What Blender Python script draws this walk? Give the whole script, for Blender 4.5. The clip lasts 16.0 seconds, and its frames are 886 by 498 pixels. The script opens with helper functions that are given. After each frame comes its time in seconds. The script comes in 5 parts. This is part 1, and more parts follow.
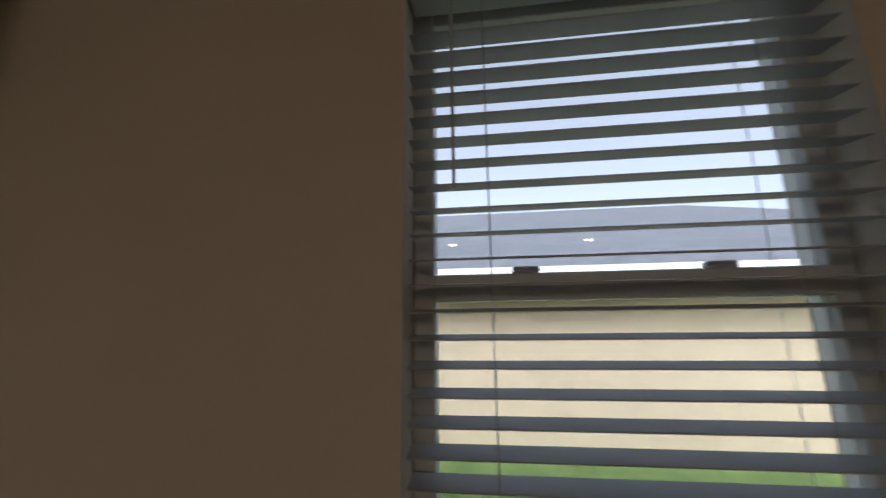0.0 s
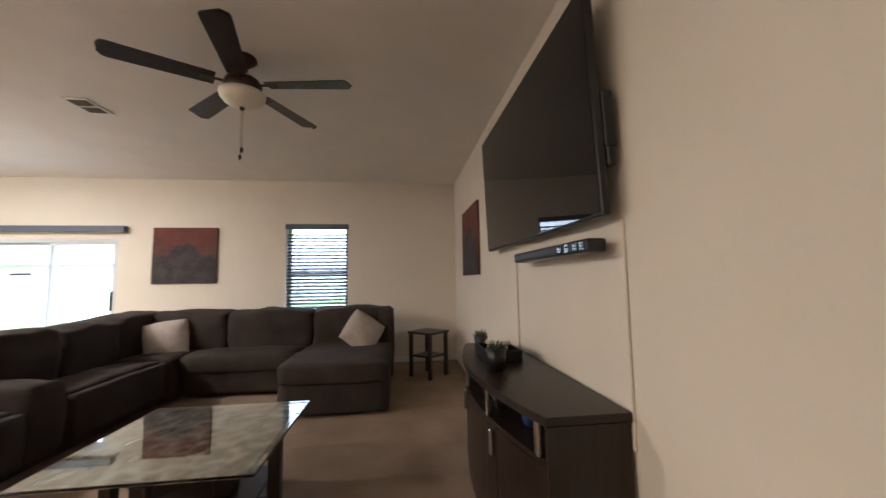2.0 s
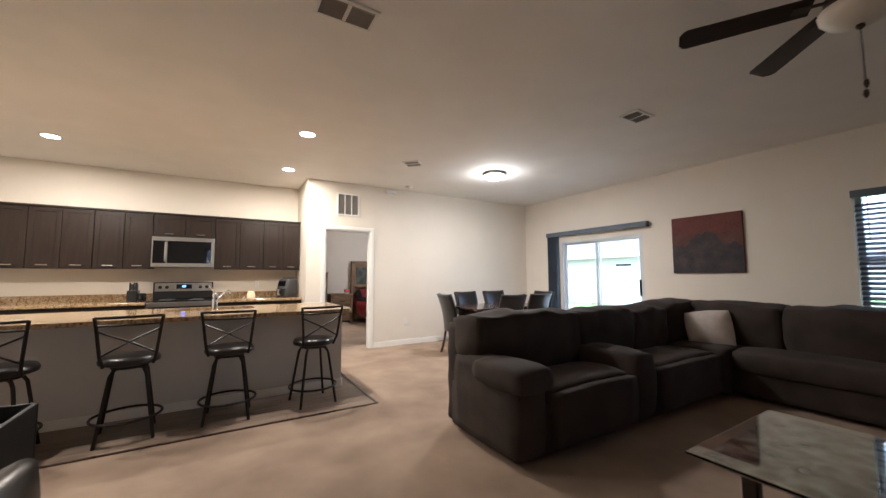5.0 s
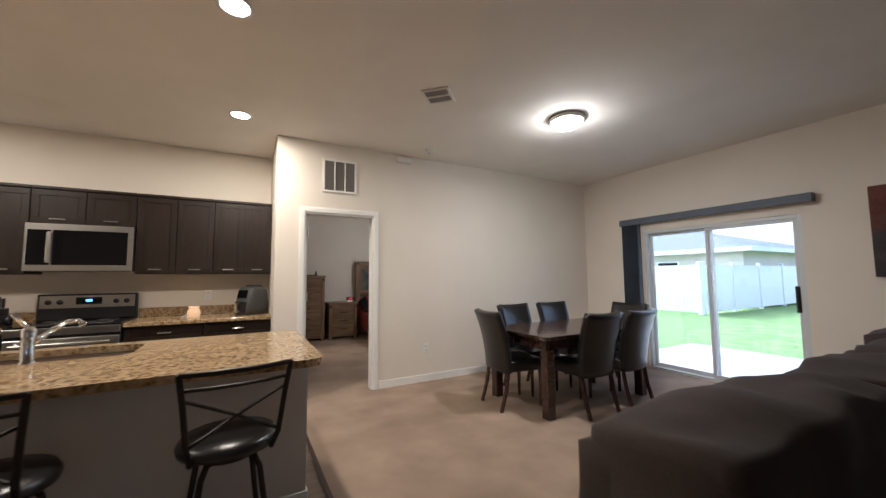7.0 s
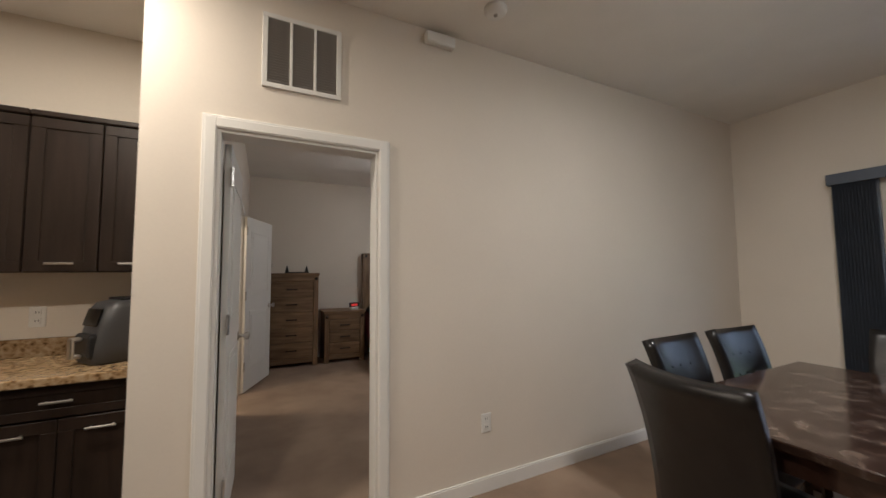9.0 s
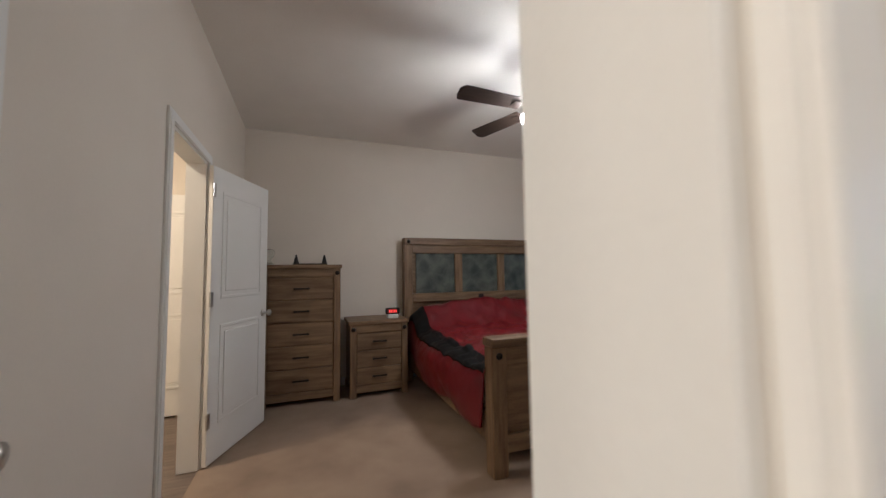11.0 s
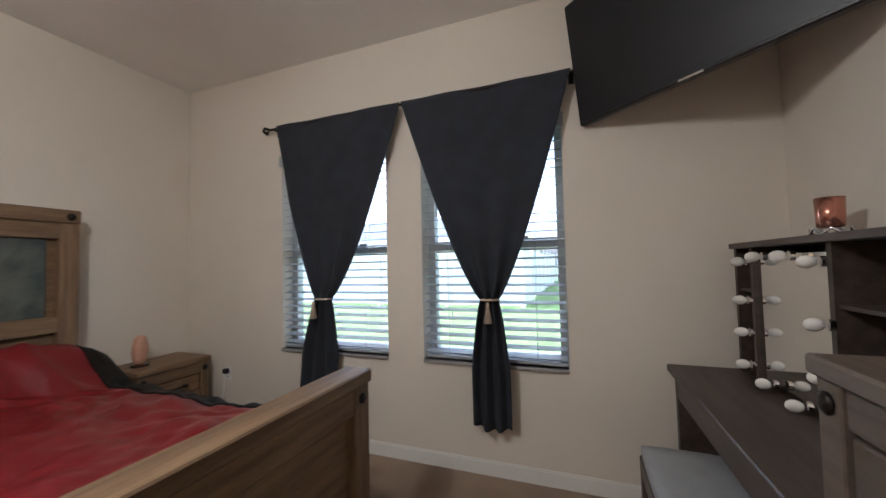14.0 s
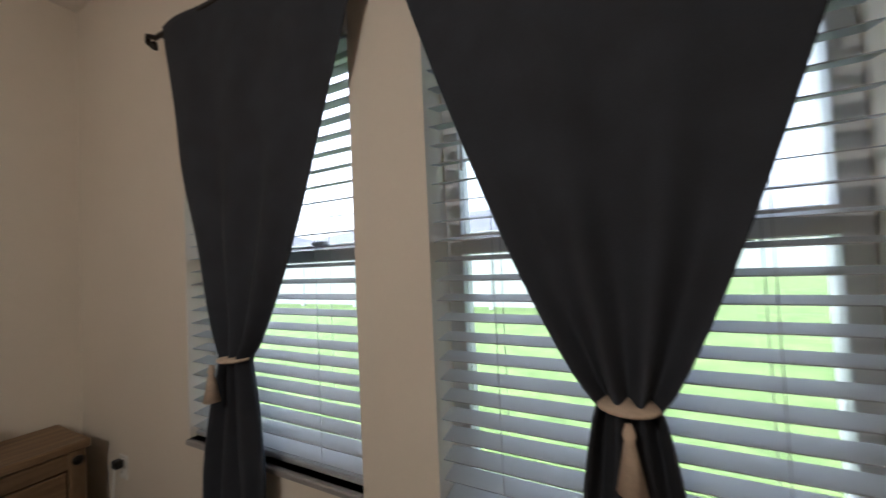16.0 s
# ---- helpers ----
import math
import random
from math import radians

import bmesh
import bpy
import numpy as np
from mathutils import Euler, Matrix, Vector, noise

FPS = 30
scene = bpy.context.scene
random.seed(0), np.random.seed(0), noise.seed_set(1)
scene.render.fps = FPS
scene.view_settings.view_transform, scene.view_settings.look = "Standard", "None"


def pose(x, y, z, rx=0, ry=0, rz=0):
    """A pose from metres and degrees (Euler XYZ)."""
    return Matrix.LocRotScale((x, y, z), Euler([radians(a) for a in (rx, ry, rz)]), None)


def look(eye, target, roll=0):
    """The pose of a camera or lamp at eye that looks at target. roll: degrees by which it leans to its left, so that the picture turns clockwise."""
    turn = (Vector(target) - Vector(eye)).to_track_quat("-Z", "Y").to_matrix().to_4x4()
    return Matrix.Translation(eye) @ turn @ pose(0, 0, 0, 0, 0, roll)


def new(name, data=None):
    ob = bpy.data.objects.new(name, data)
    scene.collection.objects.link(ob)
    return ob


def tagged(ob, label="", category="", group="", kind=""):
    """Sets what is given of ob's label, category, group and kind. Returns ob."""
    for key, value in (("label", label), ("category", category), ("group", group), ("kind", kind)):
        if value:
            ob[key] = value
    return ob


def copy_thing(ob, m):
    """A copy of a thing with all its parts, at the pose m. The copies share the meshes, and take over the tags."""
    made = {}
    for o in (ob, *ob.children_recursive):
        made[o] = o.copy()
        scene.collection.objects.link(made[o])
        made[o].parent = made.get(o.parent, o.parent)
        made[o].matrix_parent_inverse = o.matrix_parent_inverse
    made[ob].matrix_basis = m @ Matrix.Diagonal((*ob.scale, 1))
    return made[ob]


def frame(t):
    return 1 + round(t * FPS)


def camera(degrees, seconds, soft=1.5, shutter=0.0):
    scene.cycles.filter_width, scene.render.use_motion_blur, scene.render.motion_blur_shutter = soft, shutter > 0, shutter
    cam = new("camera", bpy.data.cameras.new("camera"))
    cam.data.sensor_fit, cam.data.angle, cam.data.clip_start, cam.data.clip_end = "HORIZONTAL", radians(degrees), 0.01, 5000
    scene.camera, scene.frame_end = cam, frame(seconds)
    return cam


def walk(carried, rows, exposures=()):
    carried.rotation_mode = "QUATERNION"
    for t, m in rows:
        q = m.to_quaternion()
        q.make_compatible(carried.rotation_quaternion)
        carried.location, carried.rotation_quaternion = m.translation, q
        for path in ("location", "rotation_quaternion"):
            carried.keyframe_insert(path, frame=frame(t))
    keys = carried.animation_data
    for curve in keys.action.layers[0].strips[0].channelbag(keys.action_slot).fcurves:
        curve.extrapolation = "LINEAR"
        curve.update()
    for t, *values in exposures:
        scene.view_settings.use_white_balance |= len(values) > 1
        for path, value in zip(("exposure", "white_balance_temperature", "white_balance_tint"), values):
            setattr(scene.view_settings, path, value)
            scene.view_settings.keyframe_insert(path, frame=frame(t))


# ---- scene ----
cam = camera(101.5, 16.0, 1.4, 0.25)
PATH = [
    (0.5, (0.757, 0.695, 1.418), (-0.375, 2.292, 1.829), -0.1),
    (1, (0.8, 0.578, 1.375), (-0.803, 1.72, 1.73), -0.9),
    (1.5, (0.851, 0.518, 1.296), (-1.015, 1.201, 1.519), -0.8),
    (2, (0.809, 0.517, 1.277), (-1.169, 0.756, 1.446), -0.9),
    (2.5, (0.835, 0.427, 1.274), (-1.14, 0.149, 1.429), -0.8),
    (3, (0.894, 0.349, 1.278), (-0.959, -0.389, 1.423), -0.6),
    (3.5, (0.957, 0.258, 1.242), (-0.696, -0.857, 1.4), -0.5),
    (4, (1.01, 0.213, 1.24), (-0.374, -1.223, 1.4), -0.2),
    (4.5, (0.985, 0.103, 1.248), (-0.144, -1.541, 1.403), -0.1),
    (4.7, (0.962, 0.01, 1.246), (-0.108, -1.672, 1.4), -0.1),
    (6.8, (0.17, -1.927, 1.322), (-0.79, -3.676, 1.464), -0.4),
    (7, (0.067, -2.131, 1.313), (-0.898, -3.877, 1.466), -0.5),
    (7.5, (-0.114, -2.684, 1.318), (-1.105, -4.415, 1.472), -0.5),
    (8, (-0.385, -3.224, 1.356), (-1.35, -4.97, 1.491), -0.6),
    (8.5, (-0.59, -3.795, 1.341), (-1.513, -5.563, 1.481), -0.6),
    (9, (-0.733, -4.368, 1.352), (-1.616, -6.158, 1.481), -0.5),
    (9.2, (-0.886, -4.552, 1.341), (-1.628, -6.406, 1.46), -0.2),
    (11.3, (-1.195, -6.468, 1.254), (-1.892, -8.338, 1.388), -0.8),
    (11.5, (-1.234, -6.571, 1.259), (-1.99, -8.419, 1.38), -0.7),
    (12, (-1.4, -6.807, 1.265), (-2.44, -8.51, 1.391), -0.9),
    (12.5, (-1.661, -7.06, 1.265), (-3.035, -8.508, 1.385), -1.0),
    (13, (-1.997, -7.265, 1.28), (-3.591, -8.467, 1.395), -1.0),
    (13.5, (-2.374, -7.404, 1.28), (-4.161, -8.297, 1.372), -1.2),
    (14, (-2.85, -7.43, 1.289), (-4.723, -8.126, 1.372), -1.3),
    (14.5, (-3.311, -7.492, 1.291), (-5.244, -8.0, 1.361), -1.4),
    (15, (-3.722, -7.622, 1.318), (-5.67, -8.069, 1.371), -1.4),
    (15.5, (-4.054, -7.789, 1.341), (-5.997, -8.262, 1.376), -2.2),
    (16, (-4.191, -7.912, 1.365), (-5.969, -8.825, 1.428), -2.6),
]
EXPOSURES = [(0.0, 1.1, 5800, 10), (0.6, 1.4, 6100, 10), (1.2, 2.8, 5700, 10), (1.6, 3.5, 5400, 10), (2.2, 3.75, 5000, 10), (3.0, 3.55, 4900, 10), (4.0, 3.15, 4800, 10), (4.7, 3.05, 4900, 10),
             (7.0, 2.25, 4950, 10), (9.0, 1.8, 5150, 10), (11.5, 2.45, 4950, 10), (13.5, 2.7, 5050, 10), (14.5, 2.7, 5150, 10), (15.0, 2.6, 5200, 10), (16.0, 2.3, 5600, 10)]
walk(cam, [(0.0, pose(0.757, 0.715, 1.418, 101.2, 0.7, 6.8))] + [(t, look(eye, target, roll)) for t, eye, target, roll in PATH], EXPOSURES)

# ---- light ----
world = bpy.data.worlds.new("sky")
scene.world = world
world.use_nodes = True
wn = world.node_tree
sky = wn.nodes.new("ShaderNodeTexSky")
sky.sky_type, sky.sun_disc = "NISHITA", False
sky.sun_elevation, sky.sun_rotation = radians(48), radians(180)
sky.air_density, sky.dust_density, sky.ozone_density = 1.0, 5.0, 1.5
cloud = wn.nodes.new("ShaderNodeHueSaturation")
cloud.inputs["Saturation"].default_value, cloud.inputs["Value"].default_value = 0.35, 1.0
wn.links.new(sky.outputs[0], cloud.inputs["Color"])
wn.links.new(cloud.outputs[0], wn.nodes["Background"].inputs[0])
wn.nodes["Background"].inputs[1].default_value = 0.15


def lamp(name, kind, place, watts, colour, size=0.1, turn=None):
    data = bpy.data.lights.new(name, kind)
    data.energy, data.color = watts, colour
    if kind == "AREA":
        data.shape, data.size = "DISK", size
    elif kind == "SUN":
        data.angle = radians(size)
    else:
        data.shadow_soft_size = size
    ob = new(name, data)
    ob.matrix_world = pose(*place, *(turn or (0, 0, 0)))
    return ob


lamp("sun", "SUN", (0, 0, 20), 0.6, (1.0, 0.96, 0.9), 12, (42, 0, 0))
WARM, SOFTWARM = (1.0, 0.76, 0.49), (1.0, 0.82, 0.60)
lamp("dome_bulb", "AREA", (-2.70, -4.58, 2.752), 7, SOFTWARM, 0.26)
lamp("dome_glow", "POINT", (-2.70, -4.58, 2.72), 2.2, SOFTWARM, 0.10)
for rx_, ry_ in ((0.15, -4.42), (0.13, -5.99), (2.67, -5.97), (2.67, -4.42)):
    lamp("recessed_bulb", "AREA", (rx_, ry_, 2.848), 8, WARM, 0.13)
lamp("fan_bulb", "POINT", (-2.785, -8.49, 2.275), 3.6, SOFTWARM, 0.07)
lamp("fan_bulb", "POINT", (-2.785, -8.49, 2.45), 1.9, SOFTWARM, 0.05)
lamp("hood_bulb", "AREA", (1.44, -7.05, 1.398), 1.6, WARM, 0.12)
lamp("candle_bulb", "POINT", (0.52, -6.92, 0.97), 0.12, WARM, 0.03)
lamp("bath_bulb", "AREA", (0.5, -8.8, 2.8), 9, (1.0, 0.72, 0.42), 0.4)


# ---- materials ----
def mat(name, colour, rough=0.6, metal=0.0, vary=0.12, scale=6.0, fine=120.0, bump=0.15, stretch=(1, 1, 1), colour2=None, coat=0.0, dist=0.003, rand=0.0, spec=0.5):
    """A surface with variation at two scales and a fine relief."""
    m = bpy.data.materials.new(name)
    m.use_nodes = True
    nt = m.node_tree
    n, l = nt.nodes, nt.links
    b = n["Principled BSDF"]
    b.inputs["Roughness"].default_value, b.inputs["Metallic"].default_value = rough, metal
    b.inputs["Coat Weight"].default_value, b.inputs["Specular IOR Level"].default_value = coat, spec
    tc, mp = n.new("ShaderNodeTexCoord"), n.new("ShaderNodeMapping")
    mp.inputs["Scale"].default_value = stretch
    l.new(tc.outputs["Object"], mp.inputs[0])
    big, small = n.new("ShaderNodeTexNoise"), n.new("ShaderNodeTexNoise")
    big.inputs["Scale"].default_value, small.inputs["Scale"].default_value = scale, fine
    big.inputs["Detail"].default_value = 5
    small.inputs["Detail"].default_value = 3
    l.new(mp.outputs[0], big.inputs[0])
    l.new(mp.outputs[0], small.inputs[0])
    add = n.new("ShaderNodeMath")
    add.operation = "MULTIPLY_ADD"
    add.inputs[1].default_value = 0.45
    l.new(small.outputs[0], add.inputs[0])
    l.new(big.outputs[0], add.inputs[2])
    ramp = n.new("ShaderNodeValToRGB")
    c2 = colour2 or [min(1, c * (1 + vary)) for c in colour]
    c1 = colour if colour2 else [c * (1 - vary) for c in colour]
    ramp.color_ramp.elements[0].position, ramp.color_ramp.elements[1].position = 0.5, 0.95
    ramp.color_ramp.elements[0].color, ramp.color_ramp.elements[1].color = (*c1, 1), (*c2, 1)
    l.new(add.outputs[0], ramp.inputs[0])
    src = ramp.outputs[0]
    if rand:
        oi, hs, mu = n.new("ShaderNodeObjectInfo"), n.new("ShaderNodeHueSaturation"), n.new("ShaderNodeMapRange")
        mu.inputs["To Min"].default_value, mu.inputs["To Max"].default_value = 1 - rand, 1 + rand
        l.new(oi.outputs["Random"], mu.inputs[0])
        l.new(mu.outputs[0], hs.inputs["Value"])
        l.new(src, hs.inputs["Color"])
        src = hs.outputs[0]
    l.new(src, b.inputs["Base Color"])
    bp = n.new("ShaderNodeBump")
    bp.inputs["Strength"].default_value, bp.inputs["Distance"].default_value = bump, dist
    l.new(add.outputs[0], bp.inputs["Height"])
    l.new(bp.outputs[0], b.inputs["Normal"])
    return m


def stone_mat(name, stops, scale, rough):
    m = bpy.data.materials.new(name)
    m.use_nodes = True
    nt = m.node_tree
    n, l = nt.nodes, nt.links
    b = n["Principled BSDF"]
    b.inputs["Roughness"].default_value = rough
    tc, vo, no, mx, ramp = (n.new("ShaderNode" + k) for k in ("TexCoord", "TexVoronoi", "TexNoise", "Math", "ValToRGB"))
    vo.inputs["Scale"].default_value, no.inputs["Scale"].default_value, no.inputs["Detail"].default_value = scale * 1.6, scale, 8
    no.inputs["Roughness"].default_value = 0.7
    no.inputs["Distortion"].default_value = 0.6
    l.new(tc.outputs["Object"], vo.inputs[0])
    l.new(tc.outputs["Object"], no.inputs[0])
    mx.operation = "MULTIPLY_ADD"
    mx.inputs[1].default_value = 0.35
    l.new(vo.outputs["Distance"], mx.inputs[0])
    l.new(no.outputs[0], mx.inputs[2])
    els = ramp.color_ramp.elements
    els[0].position, els[0].color = stops[0][0], (*stops[0][1], 1)
    els[1].position, els[1].color = stops[-1][0], (*stops[-1][1], 1)
    for p, c in stops[1:-1]:
        els.new(p).color = (*c, 1)
    l.new(mx.outputs[0], ramp.inputs[0])
    l.new(ramp.outputs[0], b.inputs["Base Color"])
    return m


def glow(name, colour, strength, base=(0.9, 0.9, 0.88)):
    m = bpy.data.materials.new(name)
    m.use_nodes = True
    b = m.node_tree.nodes["Principled BSDF"]
    b.inputs["Base Color"].default_value = (*base, 1)
    b.inputs["Emission Color"].default_value = (*colour, 1)
    b.inputs["Emission Strength"].default_value = strength
    return m


def clear(name, colour=(1, 1, 1), rough=0.0):
    m = bpy.data.materials.new(name)
    m.use_nodes = True
    b = m.node_tree.nodes["Principled BSDF"]
    b.inputs["Base Color"].default_value = (*colour, 1)
    b.inputs["Transmission Weight"].default_value, b.inputs["Roughness"].default_value, b.inputs["IOR"].default_value = 1.0, rough, 1.45
    return m


WALL = mat("wall_paint", (0.735, 0.675, 0.59), 0.75, vary=0.025, scale=2.0, fine=90, bump=0.22)
CEIL = mat("ceiling_paint", (0.83, 0.80, 0.75), 0.85, vary=0.03, scale=2.5, fine=70, bump=0.5, dist=0.004)
TRIM = mat("trim_paint", (0.80, 0.79, 0.76), 0.4, vary=0.02, scale=3, bump=0.04)
CARPET = mat("carpet", (0.205, 0.146, 0.104), 0.95, vary=0.10, scale=2.2, fine=260, bump=0.9, dist=0.006, colour2=(0.34, 0.252, 0.183))
PLANK = mat("vinyl_plank", (0.13, 0.095, 0.072), 0.45, vary=0.3, scale=5, fine=40, stretch=(0.6, 6, 6), colour2=(0.23, 0.175, 0.135), rand=0.2)
ISLANDP = mat("island_paint", (0.58, 0.57, 0.56), 0.6, vary=0.03, scale=3, fine=90, bump=0.2)
ESPRESSO = mat("espresso_wood", (0.015, 0.010, 0.0075), 0.35, vary=0.35, scale=4, fine=60, stretch=(7, 7, 0.7), bump=0.06, colour2=(0.029, 0.019, 0.014), spec=0.32)
DKWOOD = mat("dark_table_wood", (0.030, 0.014, 0.010), 0.22, vary=0.3, scale=4, fine=50, stretch=(0.8, 6, 6), bump=0.05, colour2=(0.055, 0.028, 0.020), coat=0.3)
RUSTIC = mat("rustic_oak_y", (0.115, 0.068, 0.036), 0.5, scale=3.2, fine=55, stretch=(0.9, 9, 9), bump=0.3, colour2=(0.26, 0.168, 0.09), rand=0.10)
RUSTICV = mat("rustic_oak_z", (0.115, 0.068, 0.036), 0.5, scale=3.2, fine=55, stretch=(9, 9, 0.9), bump=0.3, colour2=(0.26, 0.168, 0.09), rand=0.10)
GREYOAK = mat("grey_oak", (0.075, 0.056, 0.044), 0.5, scale=3.2, fine=55, stretch=(0.9, 9, 9), bump=0.25, colour2=(0.15, 0.115, 0.088), rand=0.08)
VANITYW = mat("dark_vanity_wood", (0.040, 0.029, 0.023), 0.45, scale=3.2, fine=55, stretch=(0.9, 9, 9), bump=0.25, colour2=(0.088, 0.066, 0.052))
SLATE = stone_mat("slate_panel", [(0.3, (0.018, 0.026, 0.026)), (0.55, (0.05, 0.064, 0.06)), (0.85, (0.13, 0.14, 0.12))], 5, 0.28)
GRANITE = stone_mat("granite", [(0.34, (0.035, 0.022, 0.014)), (0.50, (0.125, 0.072, 0.034)), (0.63, (0.29, 0.195, 0.098)), (0.87, (0.44, 0.34, 0.215))], 26, 0.12)
MARBLE = stone_mat("dark_marble", [(0.30, (0.012, 0.010, 0.010)), (0.50, (0.05, 0.042, 0.038)), (0.66, (0.20, 0.165, 0.135)), (0.85, (0.46, 0.42, 0.37))], 8, 0.1)
TABLESTONE = stone_mat("brown_marble_top", [(0.30, (0.014, 0.008, 0.006)), (0.52, (0.032, 0.018, 0.013)), (0.70, (0.048, 0.029, 0.022)), (0.88, (0.15, 0.112, 0.09))], 8, 0.12)
SOFA = mat("brown_microfibre", (0.018, 0.012, 0.0098), 0.9, scale=5, fine=160, bump=0.5, colour2=(0.042, 0.028, 0.022))
BLACKLEATHER = mat("black_leather", (0.010, 0.009, 0.009), 0.28, vary=0.3, scale=10, fine=220, bump=0.35)
BLACKMETAL = mat("black_metal", (0.018, 0.015, 0.013), 0.38, 0.6, vary=0.2, scale=20, bump=0.05)
BLACKPL = mat("black_plastic", (0.010, 0.010, 0.011), 0.4, vary=0.2, scale=20, bump=0.05)
SCREEN = mat("screen_black", (0.004, 0.004, 0.005), 0.03, vary=0.1, bump=0.0)
STEEL = mat("brushed_steel", (0.56, 0.54, 0.51), 0.28, 1.0, vary=0.06, scale=4, fine=150, stretch=(0.5, 10, 10), bump=0.04)
CHROME = mat("chrome", (0.75, 0.75, 0.76), 0.1, 1.0, vary=0.03, bump=0.0)
BRONZE = mat("dark_bronze", (0.045, 0.030, 0.022), 0.4, 0.7, vary=0.2, scale=20, bump=0.1)
BLADE = mat("walnut_blade", (0.018, 0.012, 0.009), 0.4, vary=0.3, scale=5, fine=60, stretch=(1, 9, 9), bump=0.06, colour2=(0.036, 0.024, 0.018), spec=0.35)
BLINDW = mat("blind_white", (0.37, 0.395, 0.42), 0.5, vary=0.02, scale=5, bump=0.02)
# Pale slats against daylight: their room-side shade is put into this dark colour.
BLINDSHADED = mat("blind_shaded", (0.095, 0.105, 0.13), 0.5, vary=0.03, scale=5, bump=0.02)
BLINDM = mat("blind_mid_grey", (0.46, 0.49, 0.54), 0.5, vary=0.03, scale=5, bump=0.02)
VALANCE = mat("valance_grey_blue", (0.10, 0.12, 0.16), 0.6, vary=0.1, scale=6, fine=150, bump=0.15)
VINYL = mat("window_vinyl", (0.62, 0.64, 0.66), 0.4, vary=0.02, bump=0.02)
SILL = mat("marble_sill", (0.30, 0.29, 0.29), 0.3, vary=0.15, scale=9, bump=0.05)
CURTAIN = mat("charcoal_curtain", (0.024, 0.028, 0.038), 0.9, vary=0.2, scale=8, fine=300, bump=0.4)
ROPE = mat("beige_cord", (0.55, 0.44, 0.34), 0.85, vary=0.15, scale=40, fine=300, bump=0.6)
REDQ = mat("red_satin", (0.145, 0.004, 0.008), 0.36, vary=0.15, scale=7, fine=90, bump=0.25, dist=0.01)
BLACKQ = mat("black_satin", (0.003, 0.003, 0.003), 0.55, vary=0.2, scale=7, fine=90, bump=0.25, spec=0.2)
PILLOW = mat("grey_pillow", (0.42, 0.37, 0.34), 0.95, vary=0.1, scale=14, fine=220, bump=0.8)
GREYSEAT = mat("grey_velvet", (0.33, 0.34, 0.35), 0.7, vary=0.08, scale=9, fine=220, bump=0.3)
GLASS = clear("window_glass")
TGLASS = clear("table_glass", (0.9, 0.96, 0.94))
MIRROR = mat("mirror_silver", (0.86, 0.86, 0.85), 0.02, 1.0, vary=0.0, bump=0.0)
WHITEPL = mat("white_plastic", (0.76, 0.75, 0.72), 0.4, vary=0.03, bump=0.02)
GREYVENT = mat("vent_grey", (0.30, 0.28, 0.26), 0.7, vary=0.1, bump=0.05)
FROST = mat("frosted_bowl", (0.75, 0.70, 0.62), 0.35, vary=0.06, scale=5, bump=0.03)
LITBOWL = glow("lit_bowl", (1.0, 0.86, 0.68), 8.0)
LITLENS = glow("lit_lens", (1.0, 0.84, 0.62), 6.0)
CANDLEG = glow("wax_warmer_glow", (1.0, 0.58, 0.26), 0.13, (0.40, 0.22, 0.12))
BLUELED = glow("blue_led", (0.1, 0.25, 1.0), 1.2, (0.02, 0.02, 0.05))
REDLED = glow("red_led", (1.0, 0.05, 0.03), 0.35, (0.05, 0.01, 0.01))
FROSTBULB = mat("opal_bulb", (0.86, 0.84, 0.80), 0.25, vary=0.02, bump=0.0)
COPPER = mat("copper_glass", (0.55, 0.25, 0.18), 0.18, 0.85, vary=0.1, bump=0.02)
SALT = mat("salt_lamp", (0.60, 0.33, 0.22), 0.6, vary=0.2, scale=15, bump=0.4)
GRASS = mat("grass", (0.10, 0.17, 0.045), 0.95, scale=3.0, fine=60, bump=1.0, dist=0.02, colour2=(0.18, 0.26, 0.08))
CONCRETE = mat("patio_concrete", (0.42, 0.41, 0.40), 0.8, vary=0.1, scale=3, bump=0.2)
FENCE = mat("vinyl_fence", (0.78, 0.78, 0.77), 0.5, vary=0.03, bump=0.03)
STUCCO = mat("stucco", (0.62, 0.58, 0.50), 0.9, vary=0.06, scale=3, fine=60, bump=0.5)
ROOFM = mat("roof_shingle", (0.13, 0.14, 0.16), 0.9, vary=0.2, scale=4, fine=30, bump=0.6)
PAINTRED = mat("canvas_sunset", (0.085, 0.026, 0.024), 0.8, scale=3, fine=40, bump=0.25, colour2=(0.17, 0.052, 0.038))
PAINTDARK = mat("canvas_mountain", (0.022, 0.022, 0.028), 0.8, scale=6, fine=40, bump=0.25, colour2=(0.075, 0.055, 0.055))
PAINTMID = mat("canvas_haze", (0.07, 0.026, 0.024), 0.8, scale=5, fine=40, bump=0.25, colour2=(0.13, 0.06, 0.045))
LEAF = mat("succulent_leaf", (0.05, 0.09, 0.05), 0.6, vary=0.2, scale=20, bump=0.1)
BLUEPL = mat("blue_plastic", (0.012, 0.035, 0.13), 0.35, vary=0.1, bump=0.0)


# ---- building blocks ----
def thing(name, place=(0, 0, 0), label="", category="", group="", turn=0.0, kind=""):
    ob = new(name)
    ob.empty_display_size = 0.1
    ob.matrix_basis = pose(*place, 0, 0, turn)
    return tagged(ob, label, category, group, kind)


def link(name, bm, material, smooth=False):
    me = bpy.data.meshes.new(name)
    bmesh.ops.recalc_face_normals(bm, faces=bm.faces[:])
    bm.to_mesh(me)
    bm.free()
    me.materials.append(material)
    if smooth:
        me.shade_smooth()
    return new(name, me)


